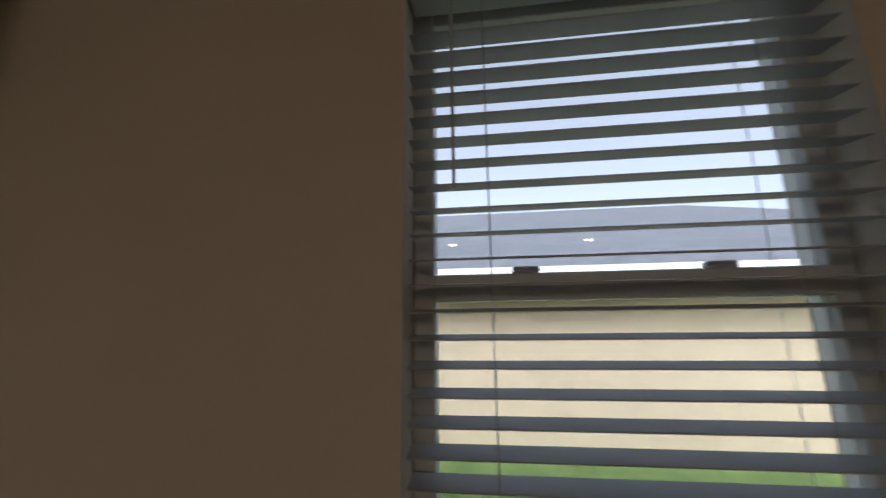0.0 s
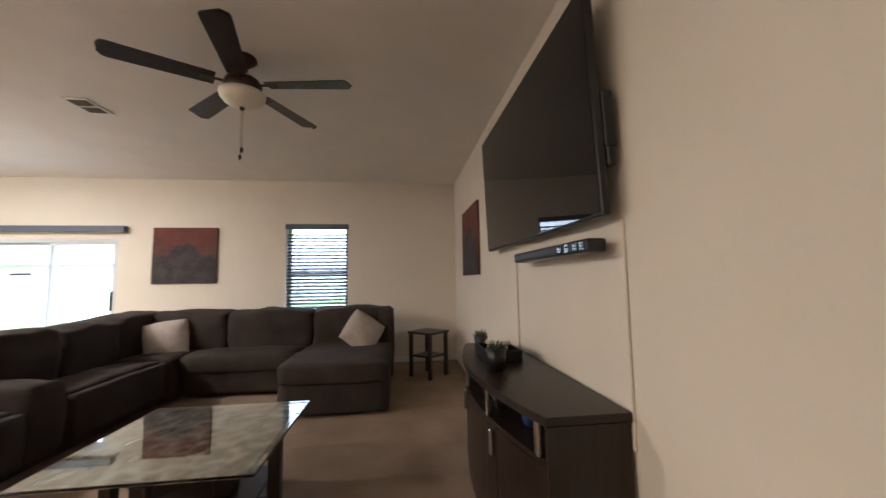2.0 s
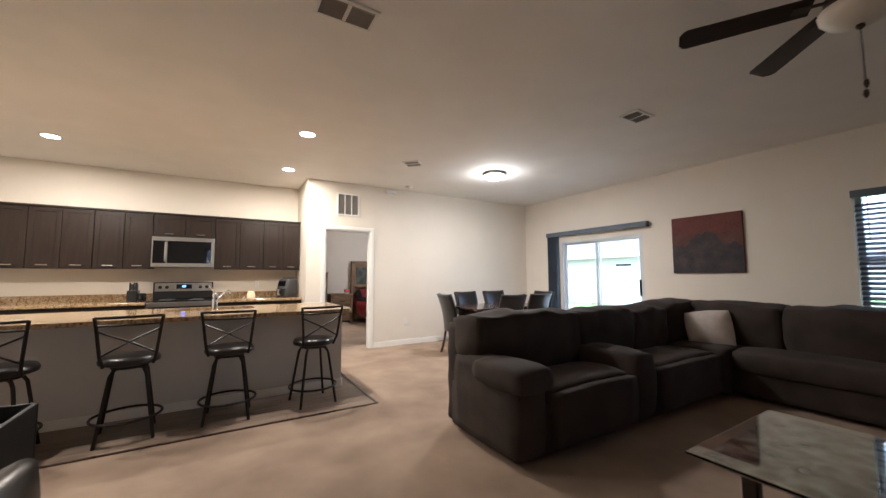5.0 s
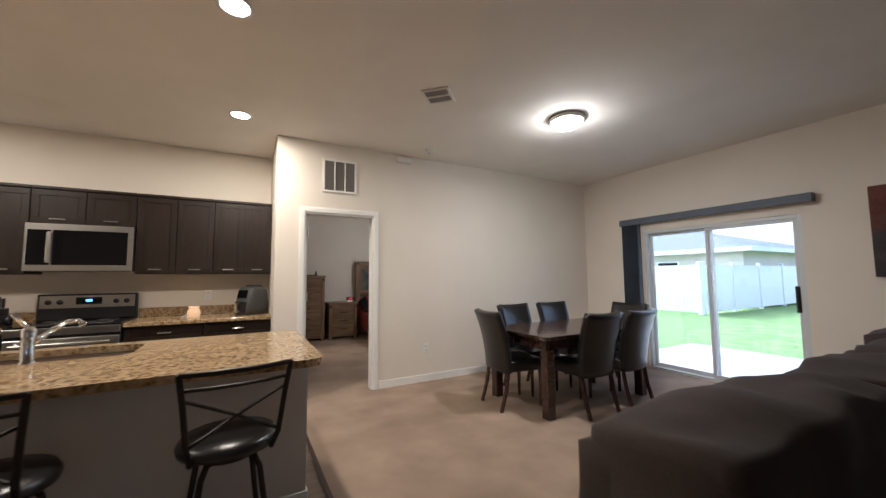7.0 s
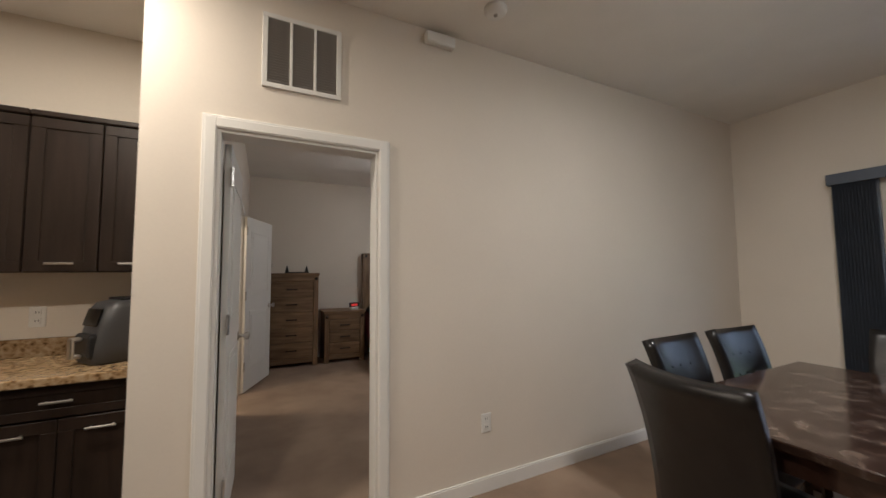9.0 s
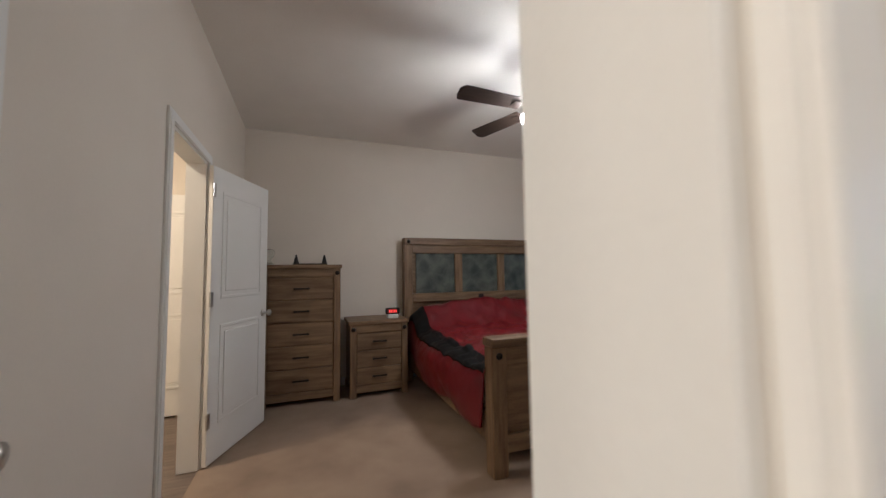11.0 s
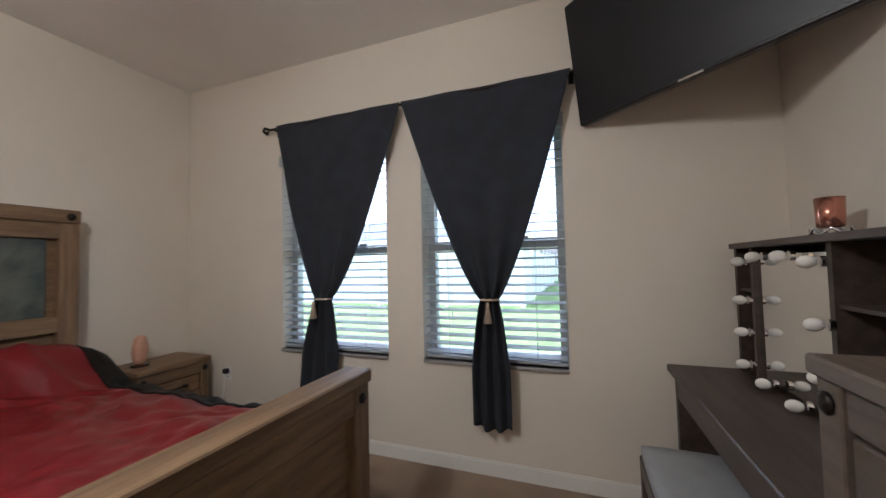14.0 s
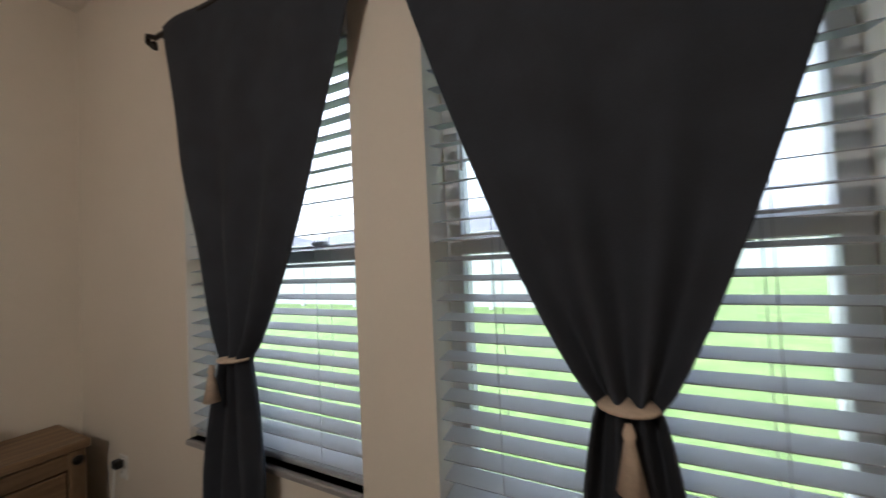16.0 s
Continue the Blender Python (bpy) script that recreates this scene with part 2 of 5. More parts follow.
def part(name, bm, material, parent, label="", smooth=False):
    """One mesh under a thing or part, in the parent's own coordinates."""
    ob = link(name, bm, material, smooth)
    ob.parent = parent
    if label:
        ob["label"] = label
    return ob


def solid(name, bm, material, label, category, kind="", group="", smooth=False):
    return tagged(link(name, bm, material, smooth), label, category, group, kind)


def box(bm, x0, x1, y0, y1, z0, z1, bevel=0.0, seg=1):
    made = bmesh.ops.create_cube(bm, size=1)["verts"]
    for v in made:
        v.co = ((x0 + x1) / 2 + v.co.x * (x1 - x0), (y0 + y1) / 2 + v.co.y * (y1 - y0), (z0 + z1) / 2 + v.co.z * (z1 - z0))
    if bevel:
        edges = list({e for v in made for e in v.link_edges})
        bmesh.ops.bevel(bm, geom=edges, offset=bevel, segments=seg, affect="EDGES", profile=0.5)
    return bm


def B(*a, **k):
    return box(bmesh.new(), *a, **k)


def rod(bm, a, b, r, seg=10, r2=None):
    a, b = Vector(a), Vector(b)
    m = Matrix.Translation((a + b) / 2) @ (b - a).to_track_quat("Z", "Y").to_matrix().to_4x4()
    bmesh.ops.create_cone(bm, cap_ends=True, segments=seg, radius1=r, radius2=r if r2 is None else r2, depth=(b - a).length, matrix=m)
    return bm


def R(*a, **k):
    return rod(bmesh.new(), *a, **k)


def pipe(points, r, seg=8):
    bm = bmesh.new()
    for a, b in zip(points, points[1:]):
        rod(bm, a, b, r, seg)
    for p in points[1:-1]:
        bmesh.ops.create_icosphere(bm, subdivisions=1, radius=r * 1.02, matrix=Matrix.Translation(p))
    return bm


def ring(rad, z, r, seg=40, sides=8):
    bm = bmesh.new()
    g = [[bm.verts.new(((rad + r * math.cos(j * math.tau / sides)) * math.cos(i * math.tau / seg), (rad + r * math.cos(j * math.tau / sides)) * math.sin(i * math.tau / seg), z + r * math.sin(j * math.tau / sides))) for j in range(sides)] for i in range(seg)]
    for i in range(seg):
        for j in range(sides):
            bm.faces.new((g[i][j], g[(i + 1) % seg][j], g[(i + 1) % seg][(j + 1) % sides], g[i][(j + 1) % sides]))
    return bm


def ball(bm, c, rx, ry=None, rz=None, sub=2):
    m = Matrix.Translation(c) @ Matrix.Diagonal((rx, ry or rx, rz or rx, 1))
    bmesh.ops.create_icosphere(bm, subdivisions=sub, radius=1, matrix=m)
    return bm


def lathe(profile, seg=24, c=(0, 0)):
    bm = bmesh.new()
    rings = []
    for r, z in profile:
        rings.append([bm.verts.new((c[0] + max(r, 1e-4) * math.cos(i * math.tau / seg), c[1] + max(r, 1e-4) * math.sin(i * math.tau / seg), z)) for i in range(seg)])
    for p, q in zip(rings, rings[1:]):
        for i in range(seg):
            bm.faces.new((p[i], p[(i + 1) % seg], q[(i + 1) % seg], q[i]))
    bm.faces.new(rings[0])
    bm.faces.new(rings[-1])
    return bm


def cushion(x0, x1, y0, y1, z0, z1, k=0.35, cuts=7, wrinkle=0.012, seed=0.0):
    """A stuffed block with rounded sides and slightly uneven cloth."""
    bm = bmesh.new()
    bmesh.ops.create_cube(bm, size=2)
    bmesh.ops.subdivide_edges(bm, edges=bm.edges[:], cuts=cuts, use_grid_fill=True)
    hx, hy, hz = (x1 - x0) / 2, (y1 - y0) / 2, (z1 - z0) / 2
    small = min(hx, hy, hz)
    for v in bm.verts:
        u = v.co.copy()
        s = Vector((u.x * math.sqrt(1 - u.y ** 2 / 2 - u.z ** 2 / 2 + u.y ** 2 * u.z ** 2 / 3),
                    u.y * math.sqrt(1 - u.z ** 2 / 2 - u.x ** 2 / 2 + u.z ** 2 * u.x ** 2 / 3),
                    u.z * math.sqrt(1 - u.x ** 2 / 2 - u.y ** 2 / 2 + u.x ** 2 * u.y ** 2 / 3)))
        kx, ky, kz = (k * small / h for h in (hx, hy, hz))
        p = Vector(((x0 + x1) / 2 + hx * (u.x + (s.x - u.x) * kx * 1.6), (y0 + y1) / 2 + hy * (u.y + (s.y - u.y) * ky * 1.6), (z0 + z1) / 2 + hz * (u.z + (s.z - u.z) * kz * 1.6)))
        v.co = p + wrinkle * noise.noise_vector(p * 5 + Vector((seed, seed, seed)))
    return bm


def sheet(nu, nv, f):
    bm = bmesh.new()
    g = [[bm.verts.new(f(i / nu, j / nv)) for j in range(nv + 1)] for i in range(nu + 1)]
    for i in range(nu):
        for j in range(nv):
            bm.faces.new((g[i][j], g[i + 1][j], g[i + 1][j + 1], g[i][j + 1]))
    return bm


def thicken(ob, t):
    md = ob.modifiers.new("thickness", "SOLIDIFY")
    md.thickness, md.offset = t, 0
    return ob


# ---- structure ----
WX, TVY, DWY, BNY, BSY, BEX, H = -5.06, 1.43, -6.35, -6.47, -10.64, -0.50, 2.87
EX, KY, KX, TH = 4.2, -7.26, -0.225, 0.20


def wall(name, axis, at, thick, a0, a1, holes=(), label="cream painted drywall", z1=H + 0.12):
    """A wall along x or y from a0 to a1, its faces at `at` and at + thick, with openings (b0, b1, z0, z1) through it."""
    bm = bmesh.new()
    lo, hi = min(at, at + thick), max(at, at + thick)

    def put(b0, b1, c0, c1):
        if b1 - b0 > 1e-4 and c1 - c0 > 1e-4:
            box(bm, *((b0, b1, lo, hi) if axis == "x" else (lo, hi, b0, b1)), c0, c1)
    edge = a0
    for b0, b1, c0, c1 in sorted(holes):
        put(edge, b0, -0.1, z1)
        put(b0, b1, -0.1, c0)
        put(b0, b1, c1, z1)
        edge = b1
    put(edge, a1, -0.1, z1)
    return solid(name, bm, WALL, label, "wall", "structure")


WIN_B = (-1.235, -0.295, 0.67, 2.17)
WIN_1 = (-9.59, -8.665, 0.67, 2.15)
WIN_2 = (-8.40, -7.495, 0.67, 2.15)
WIN_F = (0.59, 1.51, 0.74, 2.24)
SLIDE = (-5.33, -3.61, 0.0, 1.95)
wall_west = wall("wall_west", "y", WX, -TH, BSY - TH, TVY + TH, (WIN_B, WIN_1, WIN_2, SLIDE), "cream painted drywall with windows and a patio door")
wall_north = wall("wall_north", "x", TVY, TH, WX, EX, (WIN_F,), "cream painted drywall behind the television")
wall_door = wall("wall_bedroom", "x", DWY, BNY - DWY, WX, KX, ((-1.305, -0.52, -0.1, 2.045),), "cream painted drywall with a doorway to the bedroom")
wall_jog = wall("wall_kitchen_end", "y", KX, BEX - KX + 0.155, KY, BNY, (), "cream painted drywall at the kitchen's end")
wall_kitchen = wall("wall_kitchen", "x", KY, -0.12, BEX + 0.12, EX, (), "cream painted drywall behind the kitchen")
wall_east = wall("wall_east", "y", EX, 0.12, KY - 0.12, TVY + TH)
wall_bs = wall("wall_bedroom_south", "x", BSY, -0.12, WX, BEX + 0.12)
wall_be = wall("wall_bedroom_east", "y", BEX, 0.12, BSY, KY - 0.12, ((-9.13, -8.42, -0.1, 2.04),), "cream painted drywall with a doorway to the bathroom")
wall_be2 = wall("wall_bedroom_east_upper", "y", BEX, 0.12, KY - 0.12, BNY)
solid("ceiling", box(B(WX, EX, DWY, TVY, H, H + 0.1), KX, EX, KY, DWY, H, H + 0.1), CEIL, "off-white textured ceiling", "ceiling", "structure")
solid("ceiling_bedroom", B(WX, BEX, BSY, BNY, H, H + 0.1), CEIL, "off-white textured bedroom ceiling", "ceiling", "structure")
solid("roof", B(WX - 0.6, EX + 0.6, BSY - 0.6, TVY + 0.6, H + 0.13, H + 0.25), ROOFM, "plain roof slab over the rooms", "roof", "structure")
bm = B(WX, EX, -3.68, TVY, -0.1, 0.0)
box(bm, WX, -0.42, DWY, -3.68, -0.1, 0.0)
box(bm, -1.305, -0.52, BNY, DWY, -0.1, 0.0)
solid("floor", bm, CARPET, "beige wall-to-wall carpet", "floor", "structure")
solid("floor_bedroom", B(WX, BEX, BSY, BNY, -0.1, 0.0), CARPET, "beige bedroom carpet", "floor", "structure")
kfloor = solid("floor_kitchen", box(B(-0.42, EX, DWY, -3.68, -0.1, -0.010), KX, EX, KY, DWY, -0.1, -0.010), PLANK, "dark vinyl plank kitchen floor", "floor", "structure")
solid("floor_bath", box(B(BEX + 0.12, 1.6, -10.3, -7.5, -0.1, -0.004), BEX, BEX + 0.12, -9.115, -8.435, -0.1, -0.004), PLANK, "wood-look bathroom floor", "floor", "structure")
solid("wall_bath", box(box(B(1.6, 1.7, -10.3, -7.5, -0.1, H), BEX + 0.12, 1.6, -10.4, -10.3, -0.1, H), BEX + 0.12, 1.6, -7.5, -7.4, -0.1, H), WALL, "cream bathroom walls", "wall", "structure")
solid("ceiling_bath", B(BEX + 0.12, 1.6, -10.3, -7.5, H, H + 0.1), CEIL, "white bathroom ceiling", "ceiling", "structure")


def base(name, x0, x1, y0, y1):
    bm = B(x0, x1, y0, y1, 0.0, 0.078)
    if x1 - x0 > y1 - y0:
        box(bm, x0, x1, y0 + 0.003, y1 - 0.003, 0.078, 0.09, 0.002)
    else:
        box(bm, x0 + 0.003, x1 - 0.003, y0, y1, 0.078, 0.09, 0.002)
    return solid(name, bm, TRIM, "white painted baseboard", "baseboard", "structure")


base("baseboard", WX + 0.014, -1.372, DWY, DWY + 0.014)
base("baseboard", -0.455, KX - 0.0, DWY, DWY + 0.014)
base("baseboard", WX, WX + 0.014, DWY, -5.36)
base("baseboard", WX, WX + 0.014, -3.58, TVY)
base("baseboard", WX + 0.014, EX, TVY - 0.014, TVY)
base("baseboard", WX, WX + 0.014, BSY, BNY)
base("baseboard", WX + 0.014, BEX - 0.014, BSY, BSY + 0.014)
base("baseboard", WX + 0.014, -1.372, BNY - 0.014, BNY)
base("baseboard", BEX - 0.014, BEX, BSY, -9.20)
base("baseboard", BEX - 0.014, BEX, -8.35, -7.3)


def casing(name, axis, at, out, b0, b1, top, w=0.062):
    """Moulded trim round a doorway on the wall face `at`, standing out by `out`."""
    bm = bmesh.new()
    for k, (inset, o) in enumerate(((0.0, out), (0.012, out * 1.35))):
        lo, hi = sorted((at, at + o))
        for c0, c1, d0, d1 in ((b0 - w + inset, b0 - inset * 0.5, 0, top + w - inset), (b1 + inset * 0.5, b1 + w - inset, 0, top + w - inset), (b0 - inset * 0.5, b1 + inset * 0.5, top + inset * 0.5, top + w - inset)):
            box(bm, *((c0, c1, lo, hi) if axis == "x" else (lo, hi, c0, c1)), d0, d1, 0.002)
    return solid(name, bm, TRIM, "white moulded door casing", "door casing", "structure")


casing("trim_door_living", "x", DWY, 0.014, -1.305, -0.52, 2.045)
casing("trim_door_bedroom", "x", BNY, -0.014, -1.305, -0.52, 2.045)
casing("trim_door_bath", "y", BEX, -0.014, -9.13, -8.42, 2.04)
solid("jamb_bedroom", box(box(B(-1.305, -1.29, BNY, DWY, 0, 2.045), -0.535, -0.52, BNY, DWY, 0, 2.045), -1.29, -0.535, BNY, DWY, 2.03, 2.045), TRIM, "white painted door jamb", "door jamb", "structure")
solid("jamb_bath", box(box(B(BEX, BEX + 0.12, -9.13, -9.115, 0, 2.04), BEX, BEX + 0.12, -8.435, -8.42, 0, 2.04), BEX, BEX + 0.12, -9.115, -8.435, 2.025, 2.04), TRIM, "white painted door jamb", "door jamb", "structure")


def door(name, place, turn, w, label):
    """A white two-panel leaf, hinged at its origin and reaching along +x."""
    d = thing(name, place, label, "door", turn=turn, kind="structure")
    bm = B(0, w, -0.015, 0.015, 0.012, 2.02, 0.002)
    part("leaf", bm, TRIM, d)
    for s in (-1, 1):
        for z0, z1 in ((0.25, 0.92), (1.10, 1.86)):
            lo, hi = sorted((s * 0.0155, s * 0.021))
            bm = bmesh.new()
            for k in ((0.11, w - 0.11, z0, z0 + 0.022), (0.11, w - 0.11, z1 - 0.022, z1), (0.11, 0.132, z0 + 0.022, z1 - 0.022), (w - 0.132, w - 0.11, z0 + 0.022, z1 - 0.022)):
                box(bm, k[0], k[1], lo, hi, k[2], k[3], 0.002)
            box(bm, 0.16, w - 0.16, lo, hi, z0 + 0.05, z1 - 0.05, 0.004)
            part("panel", bm, TRIM, d)
    for s in (-1, 1):
        k = part("knob", lathe([(0.03, 0.0), (0.03, 0.006), (0.011, 0.01), (0.011, 0.035), (0.027, 0.05), (0.027, 0.066), (0.0, 0.074)], 16), STEEL, d, "satin nickel knob", True)
        k.matrix_basis = pose(w - 0.065, s * 0.015, 0.94, -90 * s, 0, 0)
    for z in (0.25, 1.05, 1.8):
        part("hinge", rod(B(-0.012, 0.03, -0.0175, -0.015, z, z + 0.1), (-0.008, -0.02, z), (-0.008, -0.02, z + 0.1), 0.007, 8), STEEL, d, "brushed nickel hinge")
    return d


door("door_1", (-0.555, -6.49, 0), -91, 0.745, "white panelled bedroom door standing open")
door("door_2", (-0.53, -9.115, 0), -111, 0.76, "white panelled bathroom door standing ajar")
door("door_3", (-0.36, -10.27, 0), 0, 0.74, "white panelled closet door inside the bathroom")


# ---- windows and blinds ----
def window(name, axis, at, out, hole, label):
    """A single-hung window in an opening of a wall whose room face is `at`; out is +1 or -1 towards outdoors."""
    b0, b1, z0, z1 = hole
    w = thing(name, (0, 0, 0), label, "window", kind="structure")

    def bar(c0, c1, o0, o1, d0, d1, bm=None, bevel=0.003):
        lo, hi = sorted((at + out * o0, at + out * o1))
        return box(bm or bmesh.new(), *((c0, c1, lo, hi) if axis == "x" else (lo, hi, c0, c1)), d0, d1, bevel)
    f = 0.05
    bm = bar(b0, b0 + f, 0.11, 0.18, z0, z1)
    for k in ((b1 - f, b1, 0.11, 0.18, z0, z1), (b0 + f, b1 - f, 0.11, 0.18, z0, z0 + f), (b0 + f, b1 - f, 0.11, 0.18, z1 - f, z1)):
        bar(*k, bm=bm)
    part("window_frame", bm, VINYL, w)
    zm = (z0 + z1) / 2
    part("meeting_rail", bar(b0 + f, b1 - f, 0.10, 0.165, zm - 0.03, zm + 0.03), VINYL, w)
    for q in (0.28, 0.72):
        c = b0 + (b1 - b0) * q
        part("sash_lock", bar(c - 0.03, c + 0.03, 0.095, 0.125, zm + 0.03, zm + 0.045, bevel=0.004), VINYL, w)
    for d0, d1 in ((z0 + f, zm - 0.03), (zm + 0.03, z1 - f)):
        p = part("pane", bar(b0 + f, b1 - f, 0.138, 0.142, d0, d1, bevel=0), GLASS, w)
        p.visible_shadow = False
    part("window_sill", bar(b0 - 0.0, b1 + 0.0, -0.018, 0.11, z0 - 0.022, z0, bevel=0.004), SILL, w, "grey marble sill")
    return w


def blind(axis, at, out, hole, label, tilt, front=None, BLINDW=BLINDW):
    """A two-inch slatted blind inside the opening: each slat hangs on cords under a head rail."""
    b0, b1, z0, z1 = hole
    c = (b0 + b1) / 2
    half = (b1 - b0) / 2 - 0.008
    place = (c, at + out * 0.045, z0) if axis == "x" else (at + out * 0.045, c, z0)
    turn = {("x", 1): 0, ("x", -1): 180, ("y", -1): 90, ("y", 1): -90}[(axis, out)]
    d = thing("window_blind", place, label, "window blind", turn=turn)
    h = z1 - z0
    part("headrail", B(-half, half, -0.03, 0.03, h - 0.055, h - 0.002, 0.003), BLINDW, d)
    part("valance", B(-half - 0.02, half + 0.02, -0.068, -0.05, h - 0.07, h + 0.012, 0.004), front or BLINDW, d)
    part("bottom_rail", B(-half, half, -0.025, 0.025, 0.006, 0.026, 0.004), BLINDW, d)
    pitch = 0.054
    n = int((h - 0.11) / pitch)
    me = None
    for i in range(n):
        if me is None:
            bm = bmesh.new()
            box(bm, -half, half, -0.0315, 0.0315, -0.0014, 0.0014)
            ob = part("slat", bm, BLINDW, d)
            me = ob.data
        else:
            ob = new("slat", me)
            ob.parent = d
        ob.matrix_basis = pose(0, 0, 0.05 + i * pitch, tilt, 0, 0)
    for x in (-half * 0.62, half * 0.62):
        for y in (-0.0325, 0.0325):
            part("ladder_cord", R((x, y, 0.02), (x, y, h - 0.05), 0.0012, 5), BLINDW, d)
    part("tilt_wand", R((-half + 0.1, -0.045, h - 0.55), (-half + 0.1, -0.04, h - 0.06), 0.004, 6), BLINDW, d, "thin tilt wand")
    return d


window("window_1", "y", WX, -1, WIN_B, "white vinyl single-hung window behind the sofa")
window("window_2", "y", WX, -1, WIN_1, "white vinyl bedroom window beside the bed")
window("window_3", "y", WX, -1, WIN_2, "white vinyl bedroom window")
window("window_4", "x", TVY, 1, WIN_F, "white vinyl window facing the neighbour's house")
blind("y", WX, -1, WIN_B, "slatted blind with shade in its grey colour, slats half open, behind the sofa", 30, VALANCE, BLINDSHADED)
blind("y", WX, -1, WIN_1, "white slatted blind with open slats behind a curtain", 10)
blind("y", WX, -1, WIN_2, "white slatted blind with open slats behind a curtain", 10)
blind("x", TVY, 1, WIN_F, "grey slatted blind with open slats", 7, VALANCE, BLINDM)

# sliding patio door
b0, b1, z0, z1 = SLIDE
sd = thing("door_4", (WX - 0.06, (b0 + b1) / 2, 0), "white framed sliding glass patio door, closed", "patio door", kind="structure")
hw = (b1 - b0) / 2
bm = B(-0.07, 0.05, -hw, -hw + 0.045, 0, z1, 0.003)
box(bm, -0.07, 0.05, hw - 0.045, hw, 0, z1, 0.003)
box(bm, -0.07, 0.05, -hw + 0.045, hw - 0.045, z1 - 0.045, z1, 0.003)
box(bm, -0.07, 0.05, -hw + 0.045, hw - 0.045, 0.0, 0.025, 0.003)
part("door_frame", bm, VINYL, sd)
for x0, c0, c1 in ((0.0, -0.07, hw - 0.045), (-0.05, -hw + 0.045, -0.01)):
    bm = B(x0, x0 + 0.035, c0, c0 + 0.036, 0.025, z1 - 0.045, 0.003)
    box(bm, x0, x0 + 0.035, c1 - 0.036, c1, 0.025, z1 - 0.045, 0.003)
    box(bm, x0, x0 + 0.035, c0 + 0.036, c1 - 0.036, z1 - 0.08, z1 - 0.045, 0.003)
    box(bm, x0, x0 + 0.035, c0 + 0.036, c1 - 0.036, 0.025, 0.075, 0.003)
    p = part("sash", bm, VINYL, sd)
    g = part("pane", B(x0 + 0.015, x0 + 0.020, c0 + 0.036, c1 - 0.036, 0.075, z1 - 0.08), GLASS, sd)
    g.visible_shadow = False
part("handle", box(B(0.035, 0.06, hw - 0.09, hw - 0.07, 0.93, 1.15, 0.005), 0.035, 0.045, hw - 0.10, hw - 0.06, 0.9, 1.18, 0.004), BLACKPL, sd, "black pull handle")

vb = thing("vertical_blind", (WX, -4.57, 0), "dark grey vertical blind stacked to one side under a valance", "vertical blind")
part("valance", box(box(B(0.085, 0.10, -1.07, 1.08, 2.05, 2.14, 0.003), 0.004, 0.085, -1.07, -1.055, 2.05, 2.14), 0.004, 0.085, 1.065, 1.08, 2.05, 2.14), VALANCE, vb)
part("head_track", B(0.03, 0.07, -1.05, 1.06, 2.06, 2.10), BLINDW, vb)
for i in range(14):
    y = -1.04 + i * 0.019
    v = part("vane", sheet(1, 6, lambda u, w, y=y: (0.012 + u * 0.078, y + 0.006 * math.sin(u * 3), 0.03 + w * 2.03)), VALANCE, vb)
    thicken(v, 0.0015)


# ---- outdoors ----
bm = B(-120, WX - TH, -90, 90, -0.4, -0.12)
box(bm, WX - TH, 120, TVY + TH, 90, -0.4, -0.12)
box(bm, WX - TH, 120, -90, BSY - TH, -0.4, -0.12)
solid("ground", bm, GRASS, "green mown lawn", "lawn", "structure")
solid("patio", B(WX - TH - 2.6, WX - TH, -6.2, -2.9, -0.15, -0.06, 0.01), CONCRETE, "pale wet concrete patio slab", "patio", "structure")


def house(place, turn, w, d, h, wallm, label, rise=1.7, bays=(-0.3, 0.0, 0.3)):
    hs = thing("neighbour_house", place, label, "house", "neighbouring houses", turn)
    part("wall", B(-w / 2, w / 2, -d / 2, d / 2, 0, h), wallm, hs)
    bm = bmesh.new()
    e = 0.5
    lo = [bm.verts.new((sx * (w / 2 + e), sy * (d / 2 + e), h)) for sx, sy in ((-1, -1), (1, -1), (1, 1), (-1, 1))]
    r0, r1 = bm.verts.new((-w / 2 + d / 2, 0, h + rise)), bm.verts.new((w / 2 - d / 2, 0, h + rise))
    for f in ((lo[0], lo[1], r1, r0), (lo[2], lo[3], r0, r1), (lo[1], lo[2], r1), (lo[3], lo[0], r0), tuple(reversed(lo))):
        bm.faces.new(f)
    roof = part("roof", bm, ROOFM, hs, "grey shingle hip roof")
    part("fascia", box(box(B(-w / 2 - e, w / 2 + e, -d / 2 - e - 0.03, -d / 2 - e, h - 0.18, h + 0.02), -w / 2 - e, w / 2 + e, d / 2 + e, d / 2 + e + 0.03, h - 0.18, h + 0.02), w / 2 + e, w / 2 + e + 0.03, -d / 2 - e, d / 2 + e, h - 0.18, h + 0.02), FENCE, hs, "white fascia board")
    for s in (-1, 1):
        for x in [w * q for q in bays]:
            y0, y1 = sorted((s * d / 2, s * (d / 2 + 0.05)))
            wn_ = part("window", B(x - 0.55, x + 0.55, y0, y1, 0.9, 2.1), FENCE, hs)
            y0, y1 = sorted((s * (d / 2 + 0.052), s * (d / 2 + 0.06)))
            part("pane", box(B(x - 0.48, x + 0.48, y0, y1, 0.97, 1.47), x - 0.48, x + 0.48, y0, y1, 1.53, 2.03), SCREEN, wn_)
    return hs


